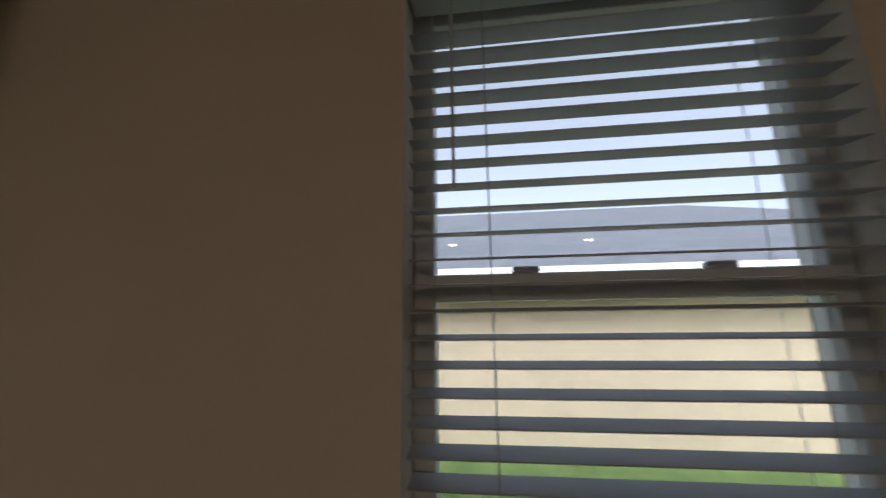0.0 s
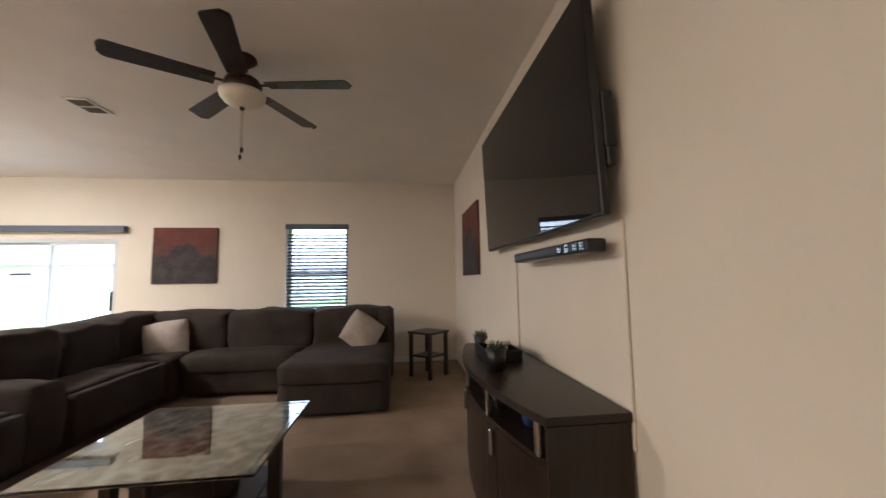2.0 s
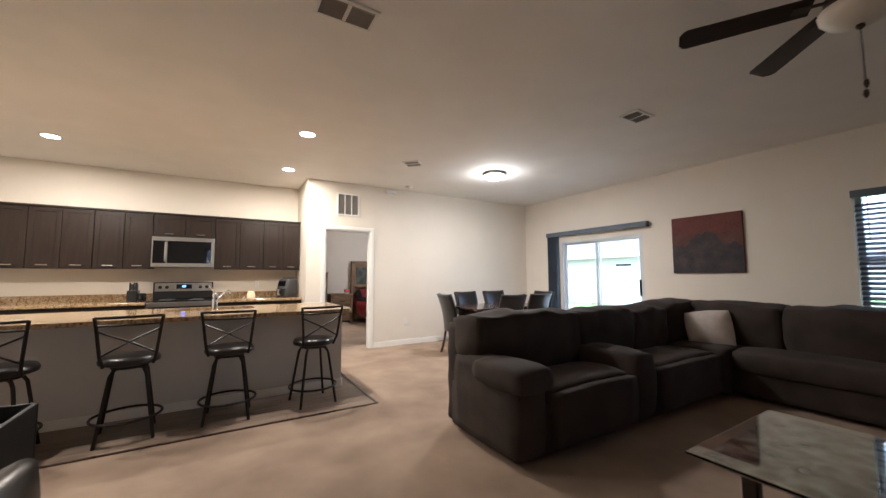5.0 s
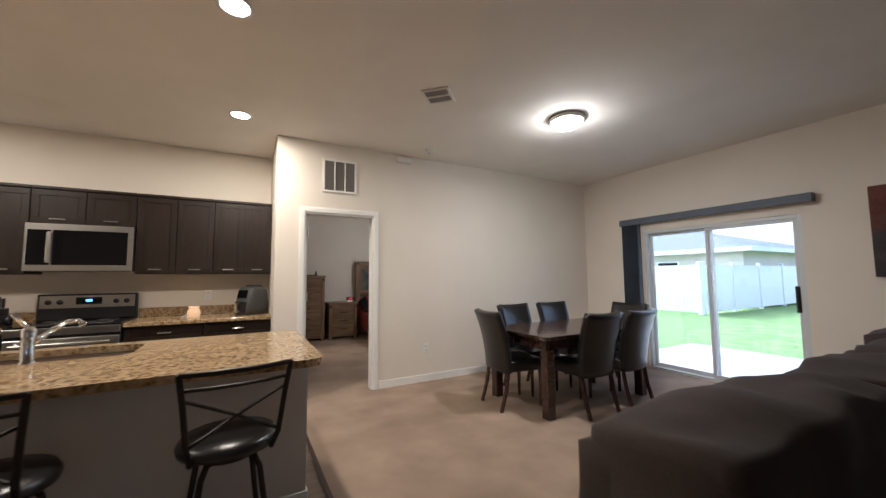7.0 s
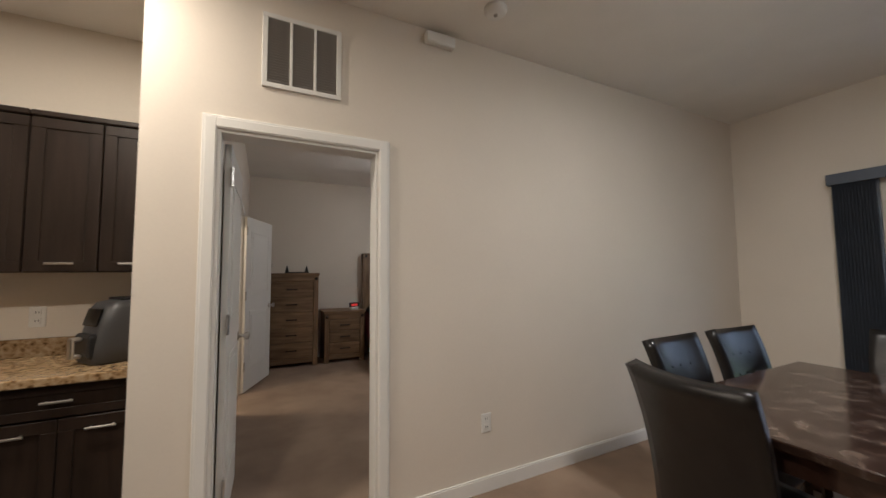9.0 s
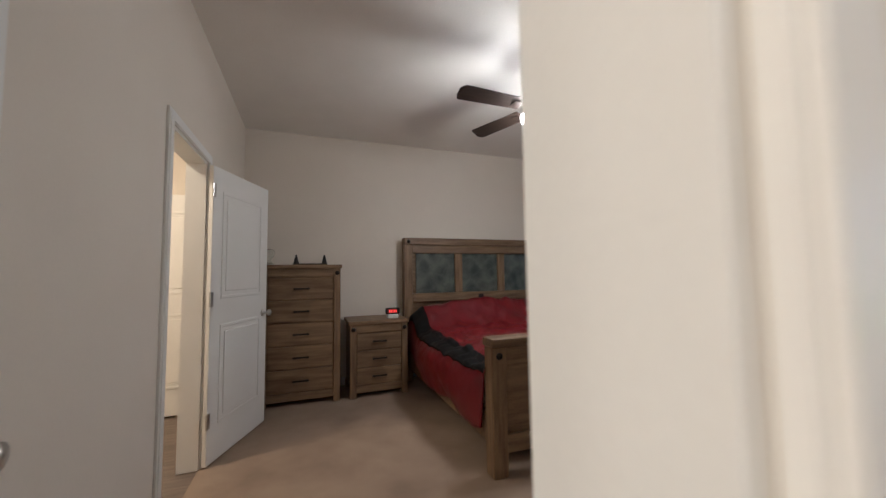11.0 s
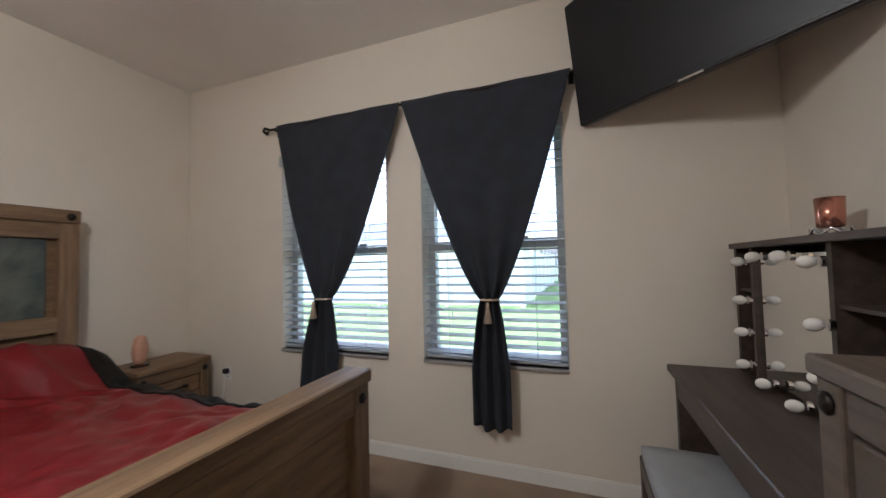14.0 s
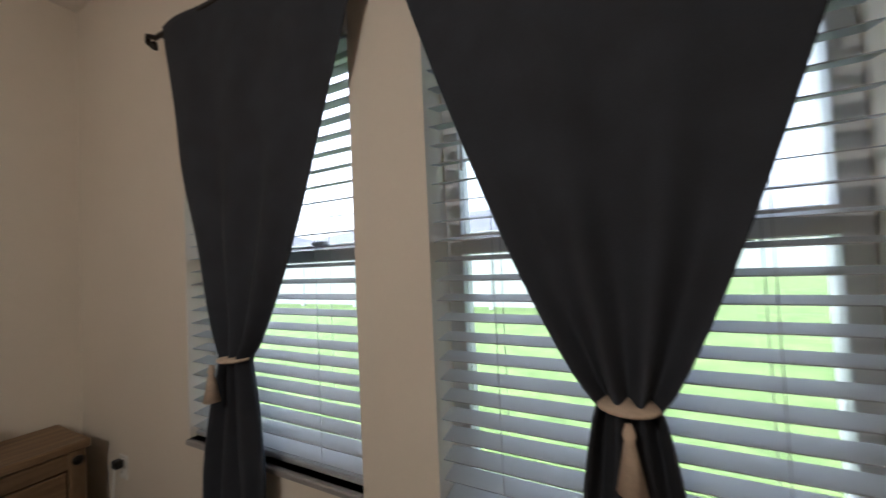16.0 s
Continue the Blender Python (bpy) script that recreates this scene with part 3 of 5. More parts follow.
house((-24, -17.6, -0.12), 90, 16, 10, 2.6, STUCCO, "pale stucco house with grey hip roof behind the fence")
house((-28, -38, -0.12), 90, 15, 10, 2.6, STUCCO, "pale stucco house with grey hip roof farther along")
house((-40, 4, -0.12), 90, 15, 10, 2.6, STUCCO, "pale stucco house with grey hip roof farther along")
house((0.8, 10.2, -0.12), 0, 19, 9, 2.15, mat("tan_stucco", (0.56, 0.47, 0.34), 0.9, vary=0.06, scale=3, fine=60, bump=0.5), "tan stucco house beside the living room window", 2.2, ())


def fence(x0, y0, x1, y1, label):
    f = thing("vinyl_fence", (x0, y0, -0.12), label, "fence", "garden fence", math.degrees(math.atan2(y1 - y0, x1 - x0)))
    length = math.hypot(x1 - x0, y1 - y0)
    n = max(1, round(length / 2.4))
    post = panel = None
    for i in range(n + 1):
        if post is None:
            a = part("post", box(B(-0.06, 0.06, -0.06, 0.06, 0, 1.85, 0.006), -0.075, 0.075, -0.075, 0.075, 1.85, 1.90, 0.02), FENCE, f)
            post = a.data
        else:
            a = new("post", post)
            a.parent = f
        a.matrix_basis = pose(i * length / n, 0, 0)
        if i == n:
            break
        if panel is None:
            p0, p1 = 0.065, length / n - 0.065
            bm = B(p0, p1, -0.03, 0.03, 0.08, 0.2)
            box(bm, p0, p1, -0.03, 0.03, 1.65, 1.78)
            k = int((p1 - p0) / 0.16)
            for j in range(k):
                q0 = p0 + j * (p1 - p0) / k
                box(bm, q0 + 0.003, q0 + (p1 - p0) / k - 0.003, -0.015, 0.015, 0.2, 1.65)
            a = part("panel", bm, FENCE, f)
            panel = a.data
        else:
            a = new("panel", panel)
            a.parent = f
        a.matrix_basis = pose(i * length / n, 0, 0)
    return f


fence(-14.2, -9.05, -13.8, -34, "white vinyl privacy fence beside the lawn")
fence(-14.4, -9.05, -30, -9.0, "white vinyl privacy fence running away from the house")
fence(-30, -8.8, -30, 20, "white vinyl privacy fence at the far end of the lawn")


# ---- sofa ----
def sofa_seat(parent, x0, x1, y0, y1, ztop, seed):
    return part("seat_cushion", cushion(x0, x1, y0, y1, 0.26, ztop, 0.42, 8, 0.014, seed), SOFA, parent, smooth=True)


so = thing("sectional_sofa", (-2.6, -1.2, 0), "dark brown microfibre sectional sofa with recliner end and chaise", "sofa")
so.matrix_basis = Matrix()
part("recliner_base", cushion(-3.55, -0.74, -2.80, -1.98, 0.03, 0.40, 0.12, 9, 0.008), SOFA, so, smooth=True)
part("outer_arm", cushion(-1.0, -0.70, -2.74, -1.95, 0.04, 0.64, 0.30, 9, 0.014, 3), SOFA, so, "padded recliner arm", True)
part("arm_pad", cushion(-1.04, -0.67, -2.45, -1.90, 0.46, 0.66, 0.55, 7, 0.012, 5), SOFA, so, smooth=True)
for i, (x0, x1) in enumerate(((-1.98, -1.02), (-3.42, -2.30))):
    sofa_seat(so, x0, x1, -2.45, -1.96, 0.50, i * 3)
    part("footrest", cushion(x0 + 0.02, x1 - 0.02, -2.02, -1.90, 0.08, 0.46, 0.4, 7, 0.012, i), SOFA, so, smooth=True)
part("console_arm", cushion(-2.32, -1.96, -2.6, -1.92, 0.06, 0.62, 0.35, 8, 0.014, 8), SOFA, so, smooth=True)
for i, (x0, x1) in enumerate(((-2.05, -0.765), (-2.92, -2.05), (-3.62, -2.92))):
    part("back_cushion", cushion(x0, x1, -2.90, -2.47, 0.36, 0.95 - 0.02 * i, 0.36, 14, 0.034, i * 5 + 2), SOFA, so, smooth=True)
    part("back_panel", cushion(x0, x1, -2.90, -2.74, 0.05, 0.86, 0.3, 12, 0.012, i + 20), SOFA, so, smooth=True)
part("corner_base", cushion(-4.55, -3.45, -2.95, -1.90, 0.03, 0.42, 0.12, 8, 0.008), SOFA, so, smooth=True)
part("corner_seat", cushion(-4.10, -3.42, -2.5, -1.90, 0.26, 0.50, 0.4, 7, 0.014, 6), SOFA, so, smooth=True)
part("corner_back", cushion(-4.52, -3.55, -2.98, -2.45, 0.36, 0.95, 0.32, 8, 0.02, 9), SOFA, so, smooth=True)
part("rear_base", cushion(-4.55, -3.62, -1.95, 0.40, 0.03, 0.42, 0.12, 9, 0.008), SOFA, so, smooth=True)
for i, (y0, y1) in enumerate(((-2.6, -1.62), (-1.62, -0.60), (-0.60, 0.42))):
    part("back_cushion", cushion(-4.52, -4.02, y0 - 0.02, y1 + 0.02, 0.38, 0.95, 0.30, 12, 0.03, i * 7 + 1), SOFA, so, smooth=True)
    part("back_panel", cushion(-4.66, -4.38, y0, y1, 0.05, 0.88, 0.25, 7, 0.01, i), SOFA, so, smooth=True)
sofa_seat(so, -4.12, -3.56, -1.92, -0.62, 0.50, 12)
part("chaise_base", cushion(-4.15, -2.80, -0.62, 0.41, 0.03, 0.36, 0.10, 9, 0.008), SOFA, so, smooth=True)
part("chaise_cushion", cushion(-4.15, -2.77, -0.63, 0.42, 0.30, 0.51, 0.32, 9, 0.016, 4), SOFA, so, "long padded chaise seat", True)
part("end_panel", cushion(-4.60, -3.95, 0.22, 0.44, 0.04, 0.90, 0.25, 7, 0.012, 14), SOFA, so, smooth=True)


def pillow(place, m):
    p = solid("throw_pillow", cushion(-0.22, 0.22, -0.07, 0.07, -0.22, 0.22, 0.35, 9, 0.010, place[0]), PILLOW, "pale grey textured throw pillow on the sofa", "pillow", group="throw pillows", smooth=True)
    for v in p.data.vertices:
        q = max(abs(v.co.x), abs(v.co.z)) / 0.22
        v.co.y *= max(0.15, 1.15 - q ** 3)
    p.matrix_basis = m
    return p


pillow((-3.93, 0.02, 0.70), pose(-3.82, 0.06, 0.655, -28, 34, 94))
pillow((-3.9, -2.2, 0.68), pose(-3.86, -2.20, 0.635, -24, -8, 112))

# ---- coffee table ----
ct = thing("coffee_table", (-1.38, -0.585, 0), "square glass-topped coffee table with dark frame and lower shelf", "coffee table")
part("glass_top", B(-0.485, 0.485, -0.485, 0.485, 0.450, 0.462, 0.005, seg=2), TGLASS, ct, "thick clear glass top")
part("stone_top", B(-0.44, 0.44, -0.44, 0.44, 0.425, 0.446, 0.004), MARBLE, ct, "dark mottled marble panel")
bm = bmesh.new()
for a_ in range(4):
    made = bmesh.ops.create_cube(bm, size=1)["verts"]
    for v in made:
        v.co = pose(0, 0, 0, 0, 0, 90 * a_ + 45) @ Vector((v.co.x * 0.56, 0.292 + v.co.y * 0.022, 0.386 + v.co.z * 0.076))
part("apron", bm, ESPRESSO, ct)
for lx, ly in ((1, 0), (0, 1), (-1, 0), (0, -1)):
    part("leg", B(lx * 0.415 - 0.032, lx * 0.415 + 0.032, ly * 0.415 - 0.032, ly * 0.415 + 0.032, 0, 0.424, 0.004), ESPRESSO, ct)
part("stretcher", box(B(-0.383, 0.383, -0.025, 0.025, 0.055, 0.10, 0.003), -0.025, 0.025, -0.383, 0.383, 0.0552, 0.0998, 0.003), ESPRESSO, ct)
part("shelf", B(-0.33, 0.33, -0.33, 0.33, 0.10, 0.125, 0.004), ESPRESSO, ct)
part("pedestal_box", B(-0.17, 0.17, -0.17, 0.17, 0.125, 0.424, 0.004), ESPRESSO, ct)


# ---- end table ----
et = thing("end_table", (-4.16, 0.90, 0), "small dark wooden end table with lower shelf beside the sofa", "end table", turn=45)
part("tabletop", B(-0.20, 0.20, -0.20, 0.20, 0.565, 0.595, 0.005), ESPRESSO, et)
for sx in (-1, 1):
    for sy in (-1, 1):
        part("leg", B(sx * 0.165 - 0.022, sx * 0.165 + 0.022, sy * 0.165 - 0.022, sy * 0.165 + 0.022, 0, 0.565, 0.003), ESPRESSO, et)
part("shelf", B(-0.15, 0.15, -0.15, 0.15, 0.26, 0.285, 0.003), ESPRESSO, et)

# ---- television wall ----
tv = thing("television", (-1.48, 1.325, 2.03), "very large black flat television on a wall bracket", "television")
tv.matrix_basis = tv.matrix_basis @ pose(0, 0, 0, 2.2, 0, 0)
body = part("body", B(-0.94, 0.94, -0.018, 0.022, -0.505, 0.495, 0.006), BLACKPL, tv)
part("screen", B(-0.93, 0.93, -0.0205, -0.018, -0.492, 0.487), SCREEN, tv, "dark glossy switched-off screen")
part("rear_case", B(-0.6, 0.6, 0.022, 0.05, -0.42, 0.1, 0.01), BLACKPL, tv)
part("wall_bracket", box(box(B(-0.3, 0.3, 0.05, 0.088, -0.2, 0.2), -0.32, -0.26, 0.05, 0.075, -0.3, 0.3), 0.26, 0.32, 0.05, 0.075, -0.3, 0.3), BLACKMETAL, tv)
part("side_arm", box(B(0.88, 0.945, 0.022, 0.075, -0.22, 0.02, 0.006), 0.91, 0.95, 0.024, 0.06, -0.3, -0.22, 0.006), BLACKPL, tv, "black bracket arm at the edge")

sb = thing("soundbar", (-1.09, 1.33, 1.412), "slim black soundbar under the television", "soundbar")
part("body", B(-0.485, 0.485, -0.04, 0.05, -0.03, 0.03, 0.012, seg=2), BLACKPL, sb)
for x in (0.22, 0.30, 0.38, 0.44):
    part("button", B(x - 0.022, x + 0.022, -0.043, -0.039, -0.02, 0.02, 0.003), SCREEN, sb)
part("mount", B(-0.3, 0.3, 0.05, 0.098, -0.02, 0.02), BLACKMETAL, sb)
for x, z1 in ((-0.565, 1.52), (-1.93, 1.40)):
    solid("cable_cover", B(x - 0.012, x + 0.012, TVY - 0.014, TVY - 0.0005, 0.60, z1, 0.004), WALL, "paint-matched cable raceway on the wall", "cable cover")

st = thing("tv_stand", (-1.38, 1.415, 0), "dark brown bow-fronted television stand with silver posts", "television stand")


def plan(points, z0, z1):
    bm = bmesh.new()
    lo = [bm.verts.new((x, y, z0)) for x, y in points]
    hi = [bm.verts.new((x, y, z1)) for x, y in points]
    n = len(points)
    for i in range(n):
        bm.faces.new((lo[i], lo[(i + 1) % n], hi[(i + 1) % n], hi[i]))
    bm.faces.new(hi)
    bm.faces.new(list(reversed(lo)))
    bmesh.ops.bevel(bm, geom=bm.edges[:], offset=0.004, segments=1, affect="EDGES")
    return bm




def bow(x, inset=0.0):
    """Depth of the stand's curved front at x."""
    return -(0.355 + 0.135 * (1 - (x / 0.83) ** 2) - inset)


def bowed(x0, x1, z0, z1, inset=0.0, back=0.0):
    xs = [x0 + (x1 - x0) * k / 12 for k in range(13)]
    return plan([(x1, back), (x0, back)] + [(x, bow(x, inset)) for x in xs], z0, z1)


def front_strip(x0, x1, z0, z1, inset, thick):
    xs = [x0 + (x1 - x0) * k / 6 for k in range(7)]
    return plan([(x, bow(x, inset)) for x in xs] + [(x, bow(x, inset - thick)) for x in reversed(xs)], z0, z1)


part("top", bowed(-0.83, 0.83, 0.715, 0.75), ESPRESSO, st)
part("shelf", bowed(-0.79, 0.79, 0.555, 0.58, 0.02), ESPRESSO, st)
part("plinth", bowed(-0.80, 0.80, 0.0, 0.06, 0.03), ESPRESSO, st)
part("back_panel", B(-0.79, 0.79, -0.02, -0.005, 0.06, 0.714), ESPRESSO, st)
for s in (-1, 1):
    x0, x1 = sorted((s * 0.82, s * 0.79))
    part("side_panel", B(x0, x1, -0.345, -0.004, 0.0, 0.714, 0.003), ESPRESSO, st)
part("cabinet", bowed(-0.79, 0.79, 0.06, 0.554, 0.045, -0.021), ESPRESSO, st)
for x in (0.75, 0.30, -0.23, -0.75):
    part("post", plan([(x - 0.02, bow(x, 0.012)), (x + 0.02, bow(x, 0.012)), (x + 0.02, bow(x, 0.03)), (x - 0.02, bow(x, 0.03))], 0.58, 0.715), STEEL, st, "silver metal post")
for x0, x1, xh in ((-0.785, -0.262, -0.305), (-0.258, 0.388, 0.355), (0.392, 0.785, 0.435)):
    dr = part("door", front_strip(x0, x1, 0.07, 0.548, 0.044, 0.018), ESPRESSO, st)
    if xh != 0.435:
        part("handle", plan([(xh - 0.013, bow(xh, 0.02)), (xh + 0.013, bow(xh, 0.02)), (xh + 0.013, bow(xh, 0.004)), (xh - 0.013, bow(xh, 0.004))], 0.41, 0.53), STEEL, dr, "silver bar handle")


def pot_plant(place, r, h, label):
    p = thing("potted_succulent", place, label, "potted plant")
    part("pot", lathe([(r * 0.75, 0), (r, h), (r * 0.88, h), (r * 0.85, h * 0.8)], 16), BLACKPL, p, smooth=True)
    for i in range(16):
        a = i * 2.4
        t = 0.35 + 0.6 * (i / 16)
        bm = bmesh.new()
        bmesh.ops.create_cone(bm, cap_ends=True, segments=6, radius1=0.013, radius2=0.001, depth=0.07, matrix=pose(0, 0, h * 0.85) @ pose(0, 0, 0, 0, 0, math.degrees(a)) @ pose(0, 0, 0, 0, 75 * t, 0) @ pose(0, 0, 0.035))
        part("leaf", bm, LEAF, p)
    return p


pot_plant((-1.95, 1.13, 0.75), 0.055, 0.10, "small succulent in a dark pot on the stand")
bk = thing("wire_basket", (-1.62, 1.17, 0.75), "low dark tray of small clutter on the stand", "tray")
bm = B(-0.16, 0.16, -0.10, 0.10, 0.0, 0.012, 0.003)
for k in ((-0.175, 0.175, -0.115, -0.10), (-0.175, 0.175, 0.10, 0.115), (-0.175, -0.16, -0.10, 0.10), (0.16, 0.175, -0.10, 0.10)):
    box(bm, *k, 0.0, 0.075, 0.004)
part("tray", bm, BLACKMETAL, bk)
for i in range(11):
    a = i * 1.9
    part("item", rod(bmesh.new(), (0.10 * math.cos(a), 0.06 * math.sin(a), 0.06 + 0.006 * (i % 4)), (-0.12 * math.cos(a + 0.5), -0.07 * math.sin(a + 0.7), 0.09 + 0.008 * (i % 3)), 0.016, 8, 0.010), (PILLOW, ROPE, GREYVENT)[i % 3], bk, smooth=True)
pot_plant((-1.28, 1.07, 0.75), 0.06, 0.13, "dark planter with short green leaves on the stand")
gm = thing("blue_headset", (-0.90, 1.12, 0.58), "blue and black headset on the open shelf", "headset")
part("ear_cup", ball(bmesh.new(), (0, 0, 0.05), 0.05, 0.035, 0.05), BLUEPL, gm, smooth=True)
part("ear_cup", ball(bmesh.new(), (0.03, 0.12, 0.05), 0.05, 0.03, 0.05), BLACKPL, gm, smooth=True)
part("band", pipe([(0, 0, 0.09), (0.01, 0.03, 0.115), (0.02, 0.08, 0.115), (0.03, 0.12, 0.09)], 0.01), BLACKPL, gm)
cb = thing("media_box", (-1.33, 1.13, 0.58), "flat black media box on the open shelf", "media box")
part("case", B(-0.17, 0.17, -0.10, 0.10, 0.0, 0.05, 0.005), BLACKPL, cb)
part("front_strip", B(-0.16, 0.16, -0.103, -0.1, 0.015, 0.035), SCREEN, cb)


def canvas(name, place, turn, w, h, label):
    c = thing(name, place, label, "canvas painting", "mountain paintings", turn)
    part("canvas", B(-w / 2, w / 2, -0.03, -0.002, -h / 2, h / 2, 0.003), PAINTRED, c)

    def band(f0, f1, m, lift):
        o = part("painted_shape", sheet(24, 1, lambda u, v: ((u - 0.5) * w * 0.998, -0.0304 - lift, -h / 2 + h * (f0(u) + (f1(u) - f0(u)) * v))), m, c)
        thicken(o, 0.0006)
    ridge = lambda u: 0.46 + 0.26 * math.exp(-((u - 0.5) / 0.22) ** 2) + 0.03 * math.sin(u * 23) + 0.02 * math.sin(u * 51)
    band(lambda u: 0.40, lambda u: 0.66 + 0.03 * math.sin(u * 9), PAINTMID, 0.0006)
    band(lambda u: 0.002, ridge, PAINTDARK, 0.0016)
    return c


canvas("canvas_painting", (WX + 0.002, -2.68, 1.70), 90, 0.90, 0.84, "sunset mountain canvas in red and charcoal")
canvas("canvas_painting", (-3.70, TVY - 0.002, 1.76), 0, 0.98, 0.86, "sunset mountain canvas in red and black")


# ---- ceiling fans ----
def fan(place, first, lit, label, drop=-0.225, hang=0.0, reach=0.70, lift=0.0):
    f = thing("ceiling_fan", place, label, "ceiling fan", "ceiling fans")
    part("canopy", lathe([(0.085, hang), (0.088, hang - 0.02), (0.062 if hang else 0.03, hang - 0.075), (0.05 if hang else 0.012, hang - 0.10)], 24), BRONZE, f, smooth=True)
    part("downrod", R((0, 0, -0.16), (0, 0, hang - 0.07), 0.03 if hang else 0.014, 12), BRONZE, f)
    part("motor", lathe([(0.04, -0.15), (0.105, -0.165), (0.125, -0.20), (0.125, -0.25), (0.09, -0.275), (0.06, -0.295), (0.06, -0.315)], 24), BRONZE, f, smooth=True)
    bowl = part("bowl", lathe([(r, z + lift) for r, z in ((0.125, -0.315), (0.150, -0.320), (0.146, -0.35), (0.118, -0.385), (0.07, -0.41), (0.012, -0.42))], 28), LITBOWL if lit else FROST, f, "lit glass bowl" if lit else "frosted glass bowl", True)
    if lit:
        bowl.visible_shadow = False
    part("finial", lathe([(0.016, -0.418 + lift), (0.018, -0.432 + lift), (0.006, -0.445 + lift)], 10), BRONZE, f)
    for dx, z in ((0.012, -0.71), (-0.014, -0.65)):
        ch = part("pull_chain", R((dx, 0, z), (dx, 0, -0.40 + lift), 0.0014, 5), BRONZE, f)
        part("fob", lathe([(0.004, z - 0.04), (0.011, z - 0.02), (0.008, z), (0.002, z + 0.004)], 8, (dx, 0)), BRONZE, ch)
    for i in range(5):
        m = pose(0, 0, drop, 0, 0, first + 72 * i)

        def outline(u, v):
            x = 0.17 + u * (reach - 0.17)
            wdt = 0.062 + 0.016 * u
            if u > 0.93:
                wdt *= math.sqrt(max(0.05, 1 - ((u - 0.93) / 0.075) ** 2))
            return (x, (v - 0.5) * 2 * wdt, (v - 0.5) * 0.022)
        b = part("blade", sheet(28, 2, outline), BLADE, f)
        b.matrix_basis = m
        thicken(b, 0.006)
        br = part("blade_bracket", box(B(0.10, 0.20, -0.012, 0.012, -0.006, 0.004, 0.003), 0.18, 0.25, -0.035, 0.035, -0.010, -0.004, 0.003), BRONZE, f)
        br.matrix_basis = m
    return f


fan((-1.79, -0.575, H), 11.8, False, "dark five-blade ceiling fan with frosted bowl, switched off", -0.205, 0.0, 0.76, 0.055)
fan((-2.785, -8.49, H - 0.14), 2, True, "dark five-blade ceiling fan with glowing bowl light", -0.24, 0.14, 0.68, 0.02)

# ---- ceiling fittings ----
dm = thing("dome_light", (-2.70, -4.58, H), "round flush dome ceiling light, switched on", "ceiling light")
part("rim", lathe([(0.17, 0), (0.175, -0.03), (0.16, -0.045), (0.15, -0.03)], 28), STEEL, dm, smooth=True)
dome = part("diffuser", lathe([(0.155, -0.03), (0.15, -0.055), (0.12, -0.085), (0.06, -0.105), (0.0, -0.11)], 28), LITLENS, dm, "glowing opal dome", True)
dome.visible_shadow = False
for p in ((0.15, -4.42), (0.13, -5.99), (2.67, -5.97), (2.67, -4.42)):
    d = thing("recessed_light", (*p, H), "round recessed ceiling downlight, switched on", "recessed light", "kitchen downlights")
    part("trim_ring", lathe([(0.10, 0), (0.10, -0.006), (0.085, -0.008), (0.075, 0.0)], 24), WHITEPL, d, smooth=True)
    part("lens", lathe([(0.075, -0.001), (0.074, -0.005), (0.0, -0.006)], 24), LITLENS, d, "glowing lens")


def register(place, w, d, turn, label):
    r = thing("ceiling_vent", place, label, "ceiling vent", "ceiling vents", turn)
    part("backing", B(-w / 2 + 0.01, w / 2 - 0.01, -d / 2 + 0.01, d / 2 - 0.01, -0.006, -0.0005), GREYVENT, r)
    bm = B(-w / 2, w / 2, -d / 2, -d / 2 + 0.022, -0.014, -0.0005, 0.002)
    for k in ((-w / 2, w / 2, d / 2 - 0.022, d / 2), (-w / 2, -w / 2 + 0.022, -d / 2 + 0.022, d / 2 - 0.022), (w / 2 - 0.022, w / 2, -d / 2 + 0.022, d / 2 - 0.022), (-0.012, 0.012, -d / 2 + 0.022, d / 2 - 0.022)):
        box(bm, *k, -0.014, -0.0005, 0.002)
    part("frame", bm, WHITEPL, r)
    n = int((d - 0.05) / 0.02)
    for i in range(n):
        y = -d / 2 + 0.03 + i * 0.02
        s = part("slat", B(-w / 2 + 0.024, w / 2 - 0.024, -0.008, 0.008, -0.001, 0.001), GREYVENT, r)
        s.matrix_basis = pose(0, y, -0.010, 35, 0, 0)
    return r


register((0.32, -2.28, H), 0.36, 0.20, 0, "white double-bank ceiling vent grille")
register((-2.64, -2.22, H), 0.30, 0.20, 0, "white ceiling vent grille")
register((-1.36, -4.77, H), 0.24, 0.24, 45, "small white ceiling vent")
sm = thing("smoke_detector", (-1.90, -6.02, H), "white round smoke detector on the ceiling", "smoke detector")
part("body", lathe([(0.065, 0), (0.065, -0.02), (0.05, -0.038), (0.0, -0.04)], 20), WHITEPL, sm, smooth=True)
part("button", lathe([(0.012, -0.038), (0.012, -0.044), (0.0, -0.045)], 10), GREYVENT, sm)
ra = thing("door_chime", (-1.69, DWY, 2.80), "small white alarm box high on the wall", "alarm box")
part("case", B(-0.10, 0.10, 0.0, 0.05, -0.035, 0.035, 0.008), WHITEPL, ra)
rg = thing("return_air_grille", (-0.895, DWY, 2.49), "white return-air grille above the doorway", "air grille")
bm = bmesh.new()
for k in ((-0.195, 0.195, -0.195, -0.17), (-0.195, 0.195, 0.17, 0.195), (-0.195, -0.17, -0.17, 0.17), (0.17, 0.195, -0.17, 0.17), (-0.066, -0.052, -0.17, 0.17), (0.052, 0.066, -0.17, 0.17)):
    box(bm, k[0], k[1], 0.0, 0.013, k[2], k[3], 0.002)
part("frame", bm, WHITEPL, rg)
